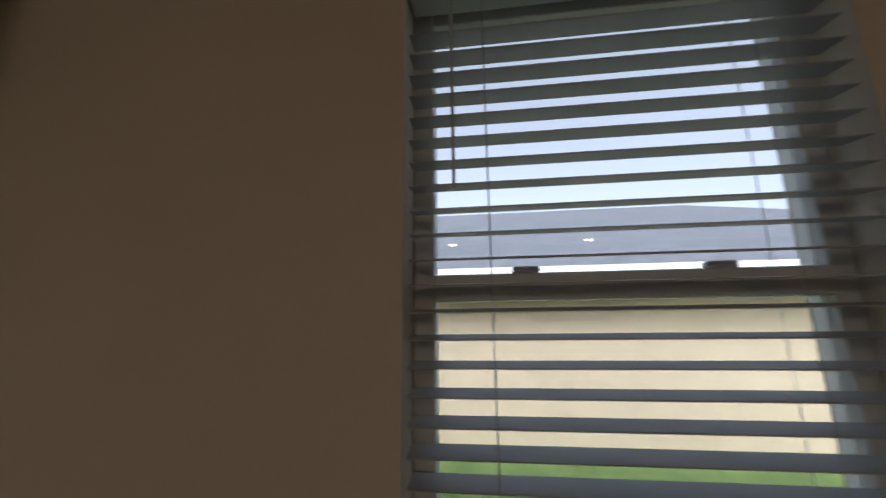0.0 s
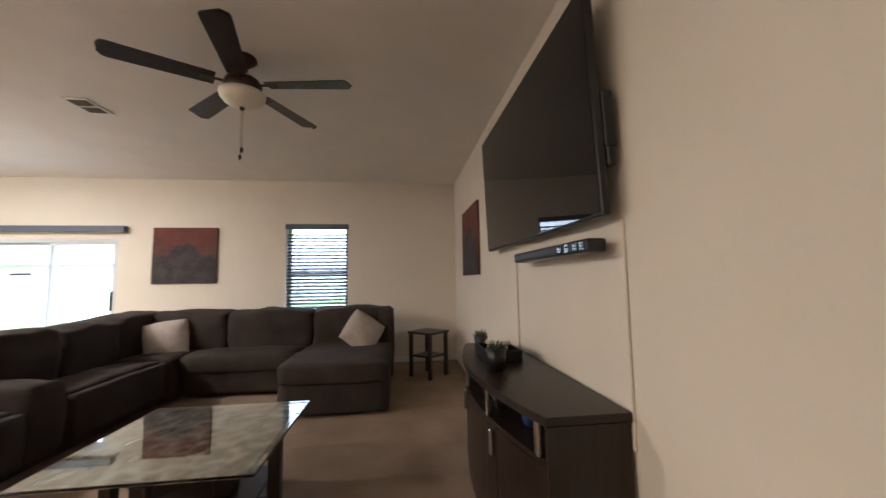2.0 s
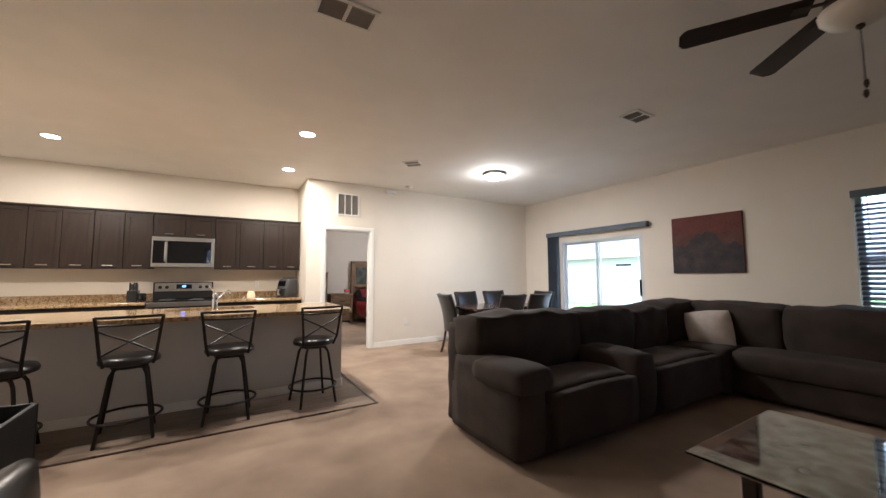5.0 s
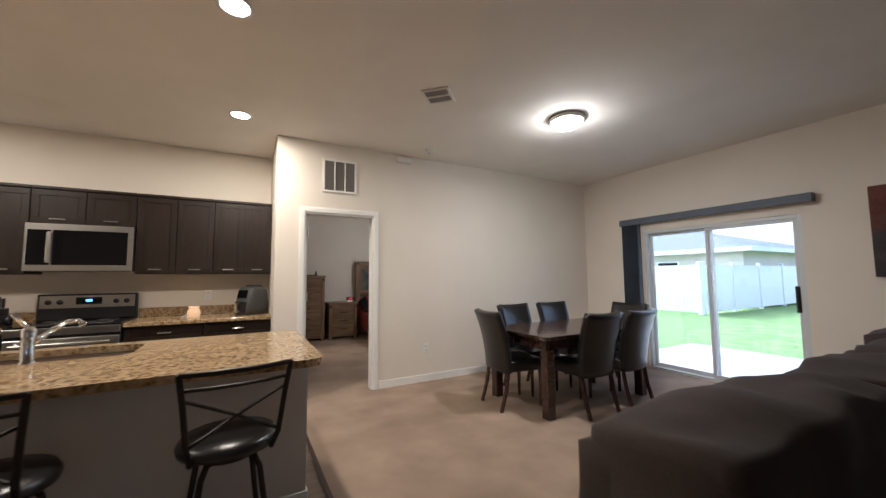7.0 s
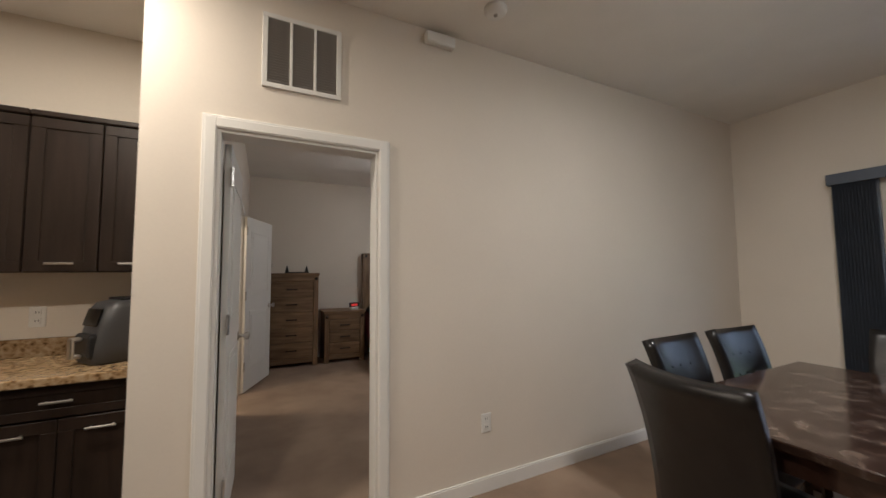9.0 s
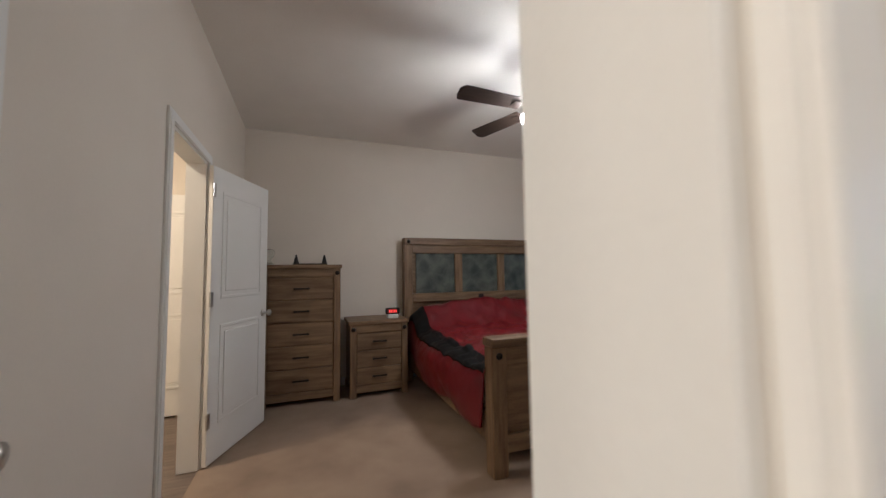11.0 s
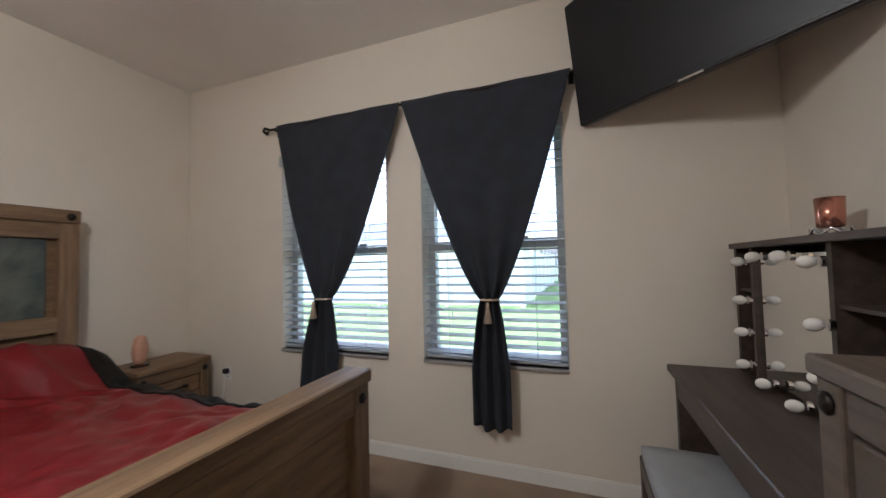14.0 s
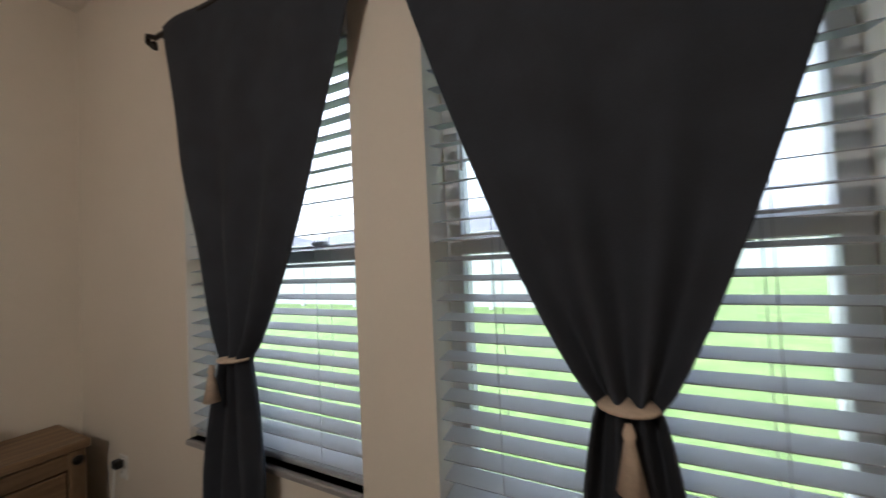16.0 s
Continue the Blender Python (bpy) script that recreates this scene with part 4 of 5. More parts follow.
part("backing", B(-0.17, 0.17, 0.0005, 0.002, -0.17, 0.17), GREYVENT, rg)
for i in range(24):
    z = -0.163 + i * 0.0142
    s = part("louvre", B(-0.17, 0.17, -0.006, 0.006, -0.0006, 0.0006), GREYVENT, rg)
    s.matrix_basis = pose(0, 0.007, z, 40, 0, 0)


def outlet(place, turn, label="white duplex wall outlet", m=None):
    o = thing("wall_outlet", place, label, "wall outlet", "wall outlets", turn)
    part("plate", B(-0.036, 0.036, -0.006, -0.0005, -0.058, 0.058, 0.003), m or WHITEPL, o)
    for z in (-0.024, 0.024):
        s = part("socket", B(-0.017, 0.017, -0.009, -0.006, z - 0.016, z + 0.016, 0.003), m or WHITEPL, o)
        part("slot", box(B(-0.008, -0.005, -0.0095, -0.0089, z - 0.005, z + 0.007), 0.005, 0.008, -0.0095, -0.0089, z - 0.005, z + 0.007), BLACKPL, s)
    return o


outlet((-2.00, DWY, 0.41), 180)
outlet((0.42, KY, 1.12), 180)
outlet((-0.13, KY, 1.12), 180)
ou = outlet((WX, -10.16, 0.43), 90, "white outlet with a black plug")
part("plug", B(-0.022, 0.022, -0.045, -0.0095, 0.005, 0.045, 0.006), BLACKPL, ou, "black plug")
part("cable", pipe([(0, -0.04, 0.01), (0.01, -0.05, -0.10), (-0.03, -0.04, -0.22), (-0.05, -0.02, -0.36)], 0.004, 6), WHITEPL, ou)


# ---- kitchen ----
def shaker(parent, x0, x1, z0, z1, y, name="door", handle=None, m=None):
    """A recessed-panel front facing +y at y; the handle is a bar at the given (x, z)."""
    m = m or ESPRESSO
    d = part(name, B(x0, x1, y, y + 0.014, z0, z1, 0.002), m, parent)
    r = min(0.055, (z1 - z0) * 0.28)
    bm = bmesh.new()
    for k in ((x0, x1, z0, z0 + r), (x0, x1, z1 - r, z1), (x0, x0 + r, z0 + r, z1 - r), (x1 - r, x1, z0 + r, z1 - r)):
        box(bm, k[0], k[1], y + 0.014, y + 0.022, k[2], k[3], 0.002)
    part("rim", bm, m, d)
    if handle:
        hx, hz = handle
        bm = rod(bmesh.new(), (hx - 0.055, y + 0.045, hz), (hx + 0.055, y + 0.045, hz), 0.006, 10)
        for s in (-0.04, 0.04):
            rod(bm, (hx + s, y + 0.022, hz), (hx + s, y + 0.045, hz), 0.004, 8)
        part("handle", bm, STEEL, d, "brushed nickel bar handle")
    return d


def upper(x0, x1, z0, z1, n, label):
    c = thing("upper_cabinet", ((x0 + x1) / 2, KY, 0), label, "kitchen cabinet", "upper cabinets")
    w = (x1 - x0) / 2
    part("body", B(-w, w, 0.0, 0.31, z0, z1), ESPRESSO, c)
    part("crown", B(-w, w, 0.0, 0.345, z1, z1 + 0.03, 0.006), ESPRESSO, c)
    for i in range(n):
        a, b = -w + i * 2 * w / n + 0.004, -w + (i + 1) * 2 * w / n - 0.004
        shaker(c, a, b, z0 + 0.004, z1 - 0.004, 0.311, handle=((a + b) / 2, z0 + 0.045))
    return c


for x0, x1, z0, n in ((KX + 0.004, 0.36, 1.37, 2), (0.362, 1.048, 1.37, 2), (1.05, 1.828, 1.85, 2), (1.83, 2.47, 1.37, 2), (2.472, 3.112, 1.37, 2), (3.114, 3.754, 1.37, 2)):
    upper(x0, x1, z0, 2.18, n, "dark espresso shaker wall cabinet with bar pulls")


def lower(x0, x1, label):
    c = thing("base_cabinet", ((x0 + x1) / 2, KY, 0), label, "kitchen cabinet", "base cabinets")
    w = (x1 - x0) / 2
    part("body", B(-w, w, 0.0, 0.58, 0.09, 0.86), ESPRESSO, c)
    part("toe_kick", B(-w, w, 0.0, 0.51, -0.01, 0.09), BLACKPL, c)
    shaker(c, -w + 0.004, w - 0.004, 0.71, 0.855, 0.581, "drawer", (0, 0.785))
    for a, b in ((-w + 0.004, -0.002), (0.002, w - 0.004)):
        shaker(c, a, b, 0.10, 0.70, 0.581, handle=((a + b) / 2, 0.65))
    return c


for x0, x1 in ((KX + 0.004, 0.41), (0.412, 1.048), (1.83, 2.47), (2.472, 3.112), (3.114, 3.754)):
    lower(x0, x1, "dark espresso base cabinet under granite")


def counter(name, bm, label):
    return solid(name, bm, GRANITE, label, "countertop")


for x0, x1 in ((KX + 0.003, 1.048), (1.83, 3.80)):
    counter("back_countertop", box(B(x0, x1, KY + 0.003, KY + 0.64, 0.861, 0.90, 0.006, seg=2), x0, x1, KY + 0.003, KY + 0.024, 0.9005, 1.0, 0.003), "speckled tan granite countertop with low backsplash")

rgx = thing("range", (1.44, KY, 0), "stainless electric range with black glass", "kitchen range")
part("body", B(-0.38, 0.38, 0.02, 0.62, 0.02, 0.895, 0.004), BLACKPL, rgx)
part("cooktop", B(-0.385, 0.385, 0.02, 0.65, 0.896, 0.912, 0.004), SCREEN, rgx, "black glass cooktop")
for x, y, r in ((-0.19, 0.2, 0.08), (0.19, 0.2, 0.1), (-0.19, 0.47, 0.1), (0.19, 0.47, 0.08)):
    part("burner_ring", lathe([(r, 0.9122), (r, 0.913), (r - 0.004, 0.913), (r - 0.004, 0.9122)], 28, (x, y)), GREYVENT, rgx)
part("oven_door", B(-0.375, 0.375, 0.621, 0.65, 0.20, 0.80, 0.006), STEEL, rgx)
part("oven_glass", B(-0.28, 0.28, 0.651, 0.655, 0.32, 0.66), SCREEN, rgx)
part("oven_handle", rod(rod(R((-0.32, 0.70, 0.755), (0.32, 0.70, 0.755), 0.011), (-0.30, 0.65, 0.755), (-0.30, 0.70, 0.755), 0.008), (0.30, 0.65, 0.755), (0.30, 0.70, 0.755), 0.008), STEEL, rgx)
part("front_strip", B(-0.38, 0.38, 0.621, 0.652, 0.83, 0.894, 0.004), STEEL, rgx)
part("backguard", B(-0.385, 0.385, 0.012, 0.08, 0.912, 1.17, 0.008), BLACKPL, rgx)
part("control_panel", B(-0.365, 0.365, 0.081, 0.086, 1.03, 1.155, 0.002), STEEL, rgx)
disp = part("display", B(-0.10, 0.10, 0.087, 0.09, 1.065, 1.135), SCREEN, rgx)
part("clock_digits", B(-0.025, 0.025, 0.0905, 0.0912, 1.09, 1.115), BLUELED, disp, "lit blue clock digits")
for x in (-0.30, -0.215, 0.215, 0.30):
    k = part("knob", lathe([(0.025, 0), (0.023, 0.022), (0.0, 0.024)], 16), BLACKPL, rgx, smooth=True)
    k.matrix_basis = pose(x, 0.087, 1.092, -90, 0, 0)

mw = thing("microwave", (1.44, KY, 1.40), "stainless over-range microwave with dark glass", "microwave")
part("body", B(-0.388, 0.388, 0.0, 0.385, 0.0, 0.445, 0.003), BLACKPL, mw)
bm = bmesh.new()
for k in ((-0.388, 0.388, 0.385, 0.445), (-0.388, 0.388, 0.0, 0.055), (-0.388, -0.345, 0.055, 0.385), (0.372, 0.388, 0.055, 0.385), (0.20, 0.215, 0.055, 0.385)):
    box(bm, k[0], k[1], 0.386, 0.402, k[2], k[3], 0.002)
part("door_frame", bm, STEEL, mw)
part("glass", B(-0.345, 0.20, 0.386, 0.396, 0.055, 0.385), SCREEN, mw, "dark tinted door glass")
part("keypad", B(0.215, 0.372, 0.386, 0.397, 0.055, 0.385), SCREEN, mw)
part("handle", B(0.195, 0.235, 0.402, 0.44, 0.075, 0.365, 0.012, seg=2), STEEL, mw, "curved steel handle")
part("vent_strip", B(-0.36, 0.36, 0.10, 0.38, -0.004, -0.0005), GREYVENT, mw)

fr = thing("air_fryer", (-0.03, -6.95, 0.90), "dark grey sloping air fryer on the granite counter", "air fryer", turn=38)


def fryer_shell():
    """A rounded box whose front slopes back towards the top."""
    bm = bmesh.new()
    rings = []
    for z, x0, x1, d in ((0.0, -0.14, 0.135, 0.115), (0.012, -0.15, 0.15, 0.125), (0.10, -0.155, 0.14, 0.13), (0.20, -0.15, 0.122, 0.128), (0.28, -0.138, 0.10, 0.122), (0.31, -0.12, 0.08, 0.105), (0.322, -0.07, 0.02, 0.06)):
        ring_ = []
        for k in range(28):
            c, q = math.cos(k * math.tau / 28), math.sin(k * math.tau / 28)
            ring_.append(bm.verts.new(((x0 + x1) / 2 + (x1 - x0) / 2 * math.copysign(abs(c) ** 0.45, c), d * math.copysign(abs(q) ** 0.45, q), z)))
        rings.append(ring_)
    for p, q in zip(rings, rings[1:]):
        for k in range(28):
            bm.faces.new((p[k], p[(k + 1) % 28], q[(k + 1) % 28], q[k]))
    bm.faces.new(rings[0])
    bm.faces.new(rings[-1])
    return bm


part("body", fryer_shell(), mat("fryer_grey", (0.045, 0.045, 0.047), 0.42, bump=0.05), fr, smooth=True)
fp = part("control_panel", B(-0.004, 0.004, -0.075, 0.075, -0.045, 0.045, 0.003), SCREEN, fr, "black glossy control panel")
fp.matrix_basis = pose(0.116, 0, 0.235, 0, -15, 0)
dw = part("drawer", B(0.10, 0.158, -0.085, 0.085, 0.025, 0.155, 0.018, seg=2), BLACKPL, fr)
part("handle", box(box(B(0.158, 0.20, -0.02, 0.02, 0.12, 0.14, 0.006), 0.185, 0.205, -0.02, 0.02, 0.035, 0.14, 0.006), 0.158, 0.19, -0.02, 0.02, 0.035, 0.055, 0.006), STEEL, dw, "shiny steel handle")
part("lid_cap", B(-0.085, 0.03, -0.07, 0.07, 0.318, 0.333, 0.006), BLACKPL, fr)
wm = thing("wax_warmer", (0.52, -6.92, 0.90), "small glowing wax warmer on the counter", "wax warmer")
part("body", lathe([(0.05, 0), (0.062, 0.03), (0.058, 0.07), (0.045, 0.095), (0.052, 0.115), (0.045, 0.115), (0.03, 0.105)], 20), CANDLEG, wm, "amber patterned glowing glass", True)
part("cord", pipe([(0.05, 0, 0.008), (0.12, -0.06, 0.006), (0.10, -0.16, 0.006), (0.06, -0.30, 0.03)], 0.003, 6), WHITEPL, wm)
kb = thing("knife_block", (2.02, -6.98, 0.90), "black knife block with black handled knives", "knife block")
part("block", B(-0.06, 0.06, -0.09, 0.09, 0.0, 0.16, 0.008), BLACKPL, kb)
for i in range(6):
    x, y = -0.035 + 0.035 * (i % 3), -0.04 + 0.07 * (i // 3)
    part("knife_handle", B(x - 0.01, x + 0.01, y - 0.013, y + 0.013, 0.16, 0.25 + 0.02 * (i % 2), 0.005), BLACKPL, kb)
cn = thing("black_canister", (1.90, -6.84, 0.90), "small dark glass canister on the counter", "canister")
part("jar", lathe([(0.045, 0), (0.05, 0.02), (0.05, 0.11), (0.04, 0.12), (0.0, 0.121)], 18), SCREEN, cn, smooth=True)

# island
isl = thing("kitchen_island", (0, 0, 0), "grey painted kitchen island", "kitchen island")
part("front_wall", B(-0.29, 3.2, -4.58, -4.46, -0.01, 0.858), ISLANDP, isl)
part("end_wall", B(-0.29, -0.20, -5.20, -4.5805, -0.01, 0.858), ISLANDP, isl)
part("cabinet_body", B(-0.1995, 3.2, -5.18, -4.5805, 0.09, 0.858), ESPRESSO, isl)
part("baseboard", box(B(-0.30, 3.2, -4.4595, -4.448, -0.01, 0.08, 0.002), -0.302, -0.2905, -5.20, -4.46, -0.01, 0.08, 0.002), TRIM, isl)
SX0, SX1, SY0, SY1 = 0.60, 1.40, -5.16, -4.76


def island_top():
    bm = bmesh.new()
    zt, zb, r = 0.90, 0.862, 0.09
    x0, x1, y0, y1 = -0.32, 3.3, -5.27, -4.10
    pts = [(x1, y0), (x1, y1)]
    for cx, cy, a0 in ((x0 + r, y1 - r, 90), (x0 + r, y0 + r, 180)):
        pts += [(cx + r * math.cos(radians(a0 + k * 15)), cy + r * math.sin(radians(a0 + k * 15))) for k in range(7)]
    hole = []
    for cx, cy, a0 in ((SX1 - 0.07, SY1 - 0.07, 0), (SX0 + 0.07, SY1 - 0.07, 90), (SX0 + 0.07, SY0 + 0.07, 180), (SX1 - 0.07, SY0 + 0.07, 270)):
        hole += [(cx + 0.07 * math.cos(radians(a0 + k * 22.5)), cy + 0.07 * math.sin(radians(a0 + k * 22.5))) for k in range(5)]
    for z in (zt, zb):
        edges = []
        for ring in (pts, hole):
            vs = [bm.verts.new((x, y, z)) for x, y in ring]
            edges += [bm.edges.new((vs[i], vs[(i + 1) % len(vs)])) for i in range(len(vs))]
        bmesh.ops.triangle_fill(bm, edges=edges, use_beauty=True)
    bm.verts.ensure_lookup_table()
    n, h = len(pts), len(hole)
    for start, count in ((0, n), (n, h)):
        for i in range(count):
            a, b = start + i, start + (i + 1) % count
            bm.faces.new((bm.verts[a], bm.verts[b], bm.verts[b + n + h], bm.verts[a + n + h]))
    return bm


counter("island_countertop", island_top(), "speckled tan granite island top with rounded corners")
sk = thing("sink", (1.0, -4.96, 0), "stainless undermount sink in the island", "sink")
bm = bmesh.new()
for k in ((-0.41, 0.41, -0.21, -0.205, 0.68, 0.861), (-0.41, 0.41, 0.205, 0.21, 0.68, 0.861), (-0.41, -0.405, -0.205, 0.205, 0.68, 0.861), (0.405, 0.41, -0.205, 0.205, 0.68, 0.861), (-0.41, 0.41, -0.21, 0.21, 0.675, 0.68), (-0.01, 0.01, -0.205, 0.205, 0.68, 0.83)):
    box(bm, *k)
part("basin", bm, STEEL, sk)
part("drain", lathe([(0.04, 0.681), (0.04, 0.684), (0.0, 0.683)], 16, (0.2, 0)), CHROME, sk)
fc = thing("faucet", (0.98, -4.70, 0.90), "chrome single-lever kitchen faucet beside the sink", "faucet")
part("body", lathe([(0.032, 0), (0.030, 0.01), (0.024, 0.02), (0.026, 0.13), (0.028, 0.17), (0.018, 0.185)], 18), CHROME, fc, smooth=True)
part("spout", pipe([(0, -0.01, 0.09), (-0.05, -0.08, 0.15), (-0.09, -0.14, 0.185), (-0.12, -0.18, 0.19), (-0.135, -0.20, 0.175), (-0.14, -0.21, 0.155)], 0.014, 12), CHROME, fc, smooth=True)
part("lever", pipe([(0, 0, 0.18), (0.02, 0.02, 0.205), (0.05, 0.03, 0.255)], 0.010, 10), CHROME, fc, smooth=True)


def stool(place, turn):
    s = thing("bar_stool", place, "black metal swivel bar stool with X back and padded seat", "bar stool", "bar stools at the island", turn)
    part("seat", lathe([(0.17, 0.575), (0.195, 0.585), (0.20, 0.61), (0.185, 0.635), (0.10, 0.645), (0.0, 0.647)], 28), BLACKLEATHER, s, "black padded round seat", True)
    part("swivel", lathe([(0.12, 0.545), (0.12, 0.575), (0.0, 0.576)], 20), BLACKMETAL, s)
    for i in range(4):
        a = radians(45 + 90 * i)
        c, q = math.cos(a), math.sin(a)
        part("leg", pipe([(0.07 * c, 0.07 * q, 0.55), (0.125 * c, 0.125 * q, 0.545), (0.155 * c, 0.155 * q, 0.50), (0.245 * c, 0.245 * q, 0.0)], 0.0125, 8), BLACKMETAL, s)
    part("foot_ring", ring(0.222, 0.17, 0.010), BLACKMETAL, s)
    for sx in (-1, 1):
        part("back_post", pipe([(sx * 0.15, 0.13, 0.58), (sx * 0.165, 0.185, 0.66), (sx * 0.185, 0.215, 0.85), (sx * 0.20, 0.235, 0.965)], 0.0115, 8), BLACKMETAL, s)
        part("cross_bar", pipe([(sx * 0.165, 0.187, 0.67), (0, 0.212, 0.77), (-sx * 0.182, 0.215, 0.86)], 0.007, 6), BLACKMETAL, s)
    for z, y, w in ((0.96, 0.235, 0.20), (0.90, 0.222, 0.192)):
        part("back_rail", pipe([(-w, y, z), (-w * 0.5, y + 0.025, z), (0, y + 0.032, z), (w * 0.5, y + 0.025, z), (w, y, z)], 0.011 if z > 0.93 else 0.008, 8), BLACKMETAL, s)
    return s


s0 = stool((0.10, -4.08, -0.01), 8)
copy_thing(s0, pose(0.84, -4.06, -0.01, 0, 0, -4))
copy_thing(s0, pose(1.53, -4.02, -0.01, 0, 0, 6))
copy_thing(s0, pose(2.24, -4.02, -0.01, 0, 0, 0))

# desk corner with a chair and an open tote
dk = thing("white_desk", (2.05, -1.75, 0), "small white-topped desk by the living area", "desk")
part("desktop", B(-0.45, 0.40, -0.9, 0.45, 0.71, 0.74, 0.004), WHITEPL, dk)
for sx, sy in ((-0.41, -0.86), (0.36, -0.86), (-0.41, 0.41), (0.36, 0.41)):
    part("leg", B(sx - 0.02, sx + 0.02, sy - 0.02, sy + 0.02, 0, 0.71, 0.003), BLACKMETAL, dk)
dk.matrix_basis = pose(1.80, -0.62, 0)
ch = thing("desk_chair", (1.26, -1.14, 0), "black padded desk chair beside the white desk", "desk chair")
part("back", cushion(-0.05, 0.05, -0.22, 0.22, 0.50, 0.88, 0.8, 8, 0.006), BLACKLEATHER, ch, smooth=True)
part("seat", cushion(0.02, 0.46, -0.23, 0.23, 0.42, 0.52, 0.5, 7, 0.005), BLACKLEATHER, ch, smooth=True)
part("stem", R((0.23, 0, 0.08), (0.23, 0, 0.43), 0.025), BLACKMETAL, ch)
for i in range(5):
    a = i * math.tau / 5
    lg = part("base_arm", pipe([(0.23, 0, 0.09), (0.23 + 0.26 * math.cos(a), 0.26 * math.sin(a), 0.06)], 0.018, 8), BLACKPL, ch)
    part("caster", ball(bmesh.new(), (0.23 + 0.26 * math.cos(a), 0.26 * math.sin(a), 0.028), 0.028, sub=1), BLACKPL, lg)
tb = thing("storage_tote", (1.97, -2.66, 0), "open grey fabric tote with folded cloth inside", "storage tote")
bm = bmesh.new()
for k in ((-0.28, 0.28, -0.20, -0.18), (-0.28, 0.28, 0.18, 0.20), (-0.28, -0.26, -0.18, 0.18), (0.26, 0.28, -0.18, 0.18)):
    box(bm, *k, 0.30, 0.62, 0.003)
box(bm, -0.28, 0.28, -0.20, 0.20, 0.28, 0.30)
part("bin", bm, BLACKQ, tb)
part("stand", box(box(B(-0.25, -0.21, -0.16, 0.16, 0, 0.28), 0.21, 0.25, -0.16, 0.16, 0, 0.28), -0.21, 0.21, -0.02, 0.02, 0.1, 0.14), BLACKMETAL, tb)
part("cloth", cushion(-0.24, 0.24, -0.16, 0.16, 0.42, 0.60, 0.7, 8, 0.02), GREYSEAT, tb, smooth=True)

# ---- dining ----
dt = thing("dining_table", (-3.13, -5.06, 0), "dark wooden dining table with polished veined top", "dining table")
part("tabletop", B(-0.76, 0.76, -0.45, 0.45, 0.715, 0.75, 0.006, seg=2), TABLESTONE, dt, "polished brown veined marble top")
bm = bmesh.new()
for k in ((-0.68, 0.68, -0.40, -0.378), (-0.68, 0.68, 0.378, 0.40), (-0.70, -0.678, -0.378, 0.378), (0.678, 0.70, -0.378, 0.378)):
    box(bm, *k, 0.62, 0.715)
part("apron", bm, DKWOOD, dt)
for sx in (-1, 1):
    for sy in (-1, 1):
        part("leg", B(sx * 0.69 - 0.045, sx * 0.69 + 0.045, sy * 0.385 - 0.045, sy * 0.385 + 0.045, 0, 0.62, 0.006), DKWOOD, dt)


def dining_chair(place, turn):
    c = thing("dining_chair", place, "black leather parsons dining chair with dark wooden legs", "dining chair", "chairs round the dining table", turn)
    part("seat", cushion(-0.225, 0.225, -0.23, 0.20, 0.36, 0.48, 0.3, 8, 0.004), BLACKLEATHER, c, smooth=True)

    def curve(u, v):
        w = 0.215 + 0.02 * v
        x = (u - 0.5) * 2 * w
        y = 0.185 + 0.02 * v + 0.11 * v ** 2.2 + 0.035 * (1 - (2 * u - 1) ** 2)
        z = 0.36 + 0.60 * v - 0.012 * (1 - (2 * u - 1) ** 2) * v
        return (x, y, z)
    thicken(part("backrest", sheet(12, 14, curve), BLACKLEATHER, c, smooth=True), 0.055)
    for u in (0.3, 0.5, 0.7):
        for v in (0.55, 0.75):
            p = Vector(curve(u, v)) + Vector((0, -0.029, 0))
            part("button", ball(bmesh.new(), p, 0.009, 0.005, 0.009, sub=1), BLACKLEATHER, c)
    for sx in (-1, 1):
        bm = R((sx * 0.19, -0.19, 0.0), (sx * 0.19, -0.19, 0.38), 0.018, 4, 0.028)
        part("leg", bm, DKWOOD, c)
        part("leg", pipe([(sx * 0.19, 0.28, 0.0), (sx * 0.19, 0.22, 0.20), (sx * 0.19, 0.19, 0.39)], 0.021, 6), DKWOOD, c)
    return c


d0 = dining_chair((-2.46, -5.18, 0), -96)
for x, y, a in ((-2.93, -4.72, -3), (-3.45, -4.70, 4), (-2.93, -5.42, 182), (-3.56, -5.42, 177), (-3.92, -5.05, 88)):
    copy_thing(d0, pose(x, y, 0, 0, 0, a))


# ---- bedroom furniture ----
def knob_bolt(parent, p):
    k = part("bolt", lathe([(0.022, 0), (0.022, 0.006), (0.014, 0.012), (0.0, 0.014)], 12), BLACKMETAL, parent, "black iron bolt head", True)
    k.matrix_basis = pose(*p, -90, 0, 0)
    return k


def pull(parent, x, y, z, w=0.085):
    bm = pipe([(x - w, y + 0.03, z), (x + w, y + 0.03, z)], 0.008, 8)
    for s in (-1, 1):
        rod(bm, (x + s * w * 0.8, y, z), (x + s * w * 0.8, y + 0.03, z), 0.007, 8)
        ball(bm, (x + s * w * 0.8, y + 0.03, z), 0.013, sub=1)
    return part("handle", bm, BLACKMETAL, parent, "black iron bar pull")


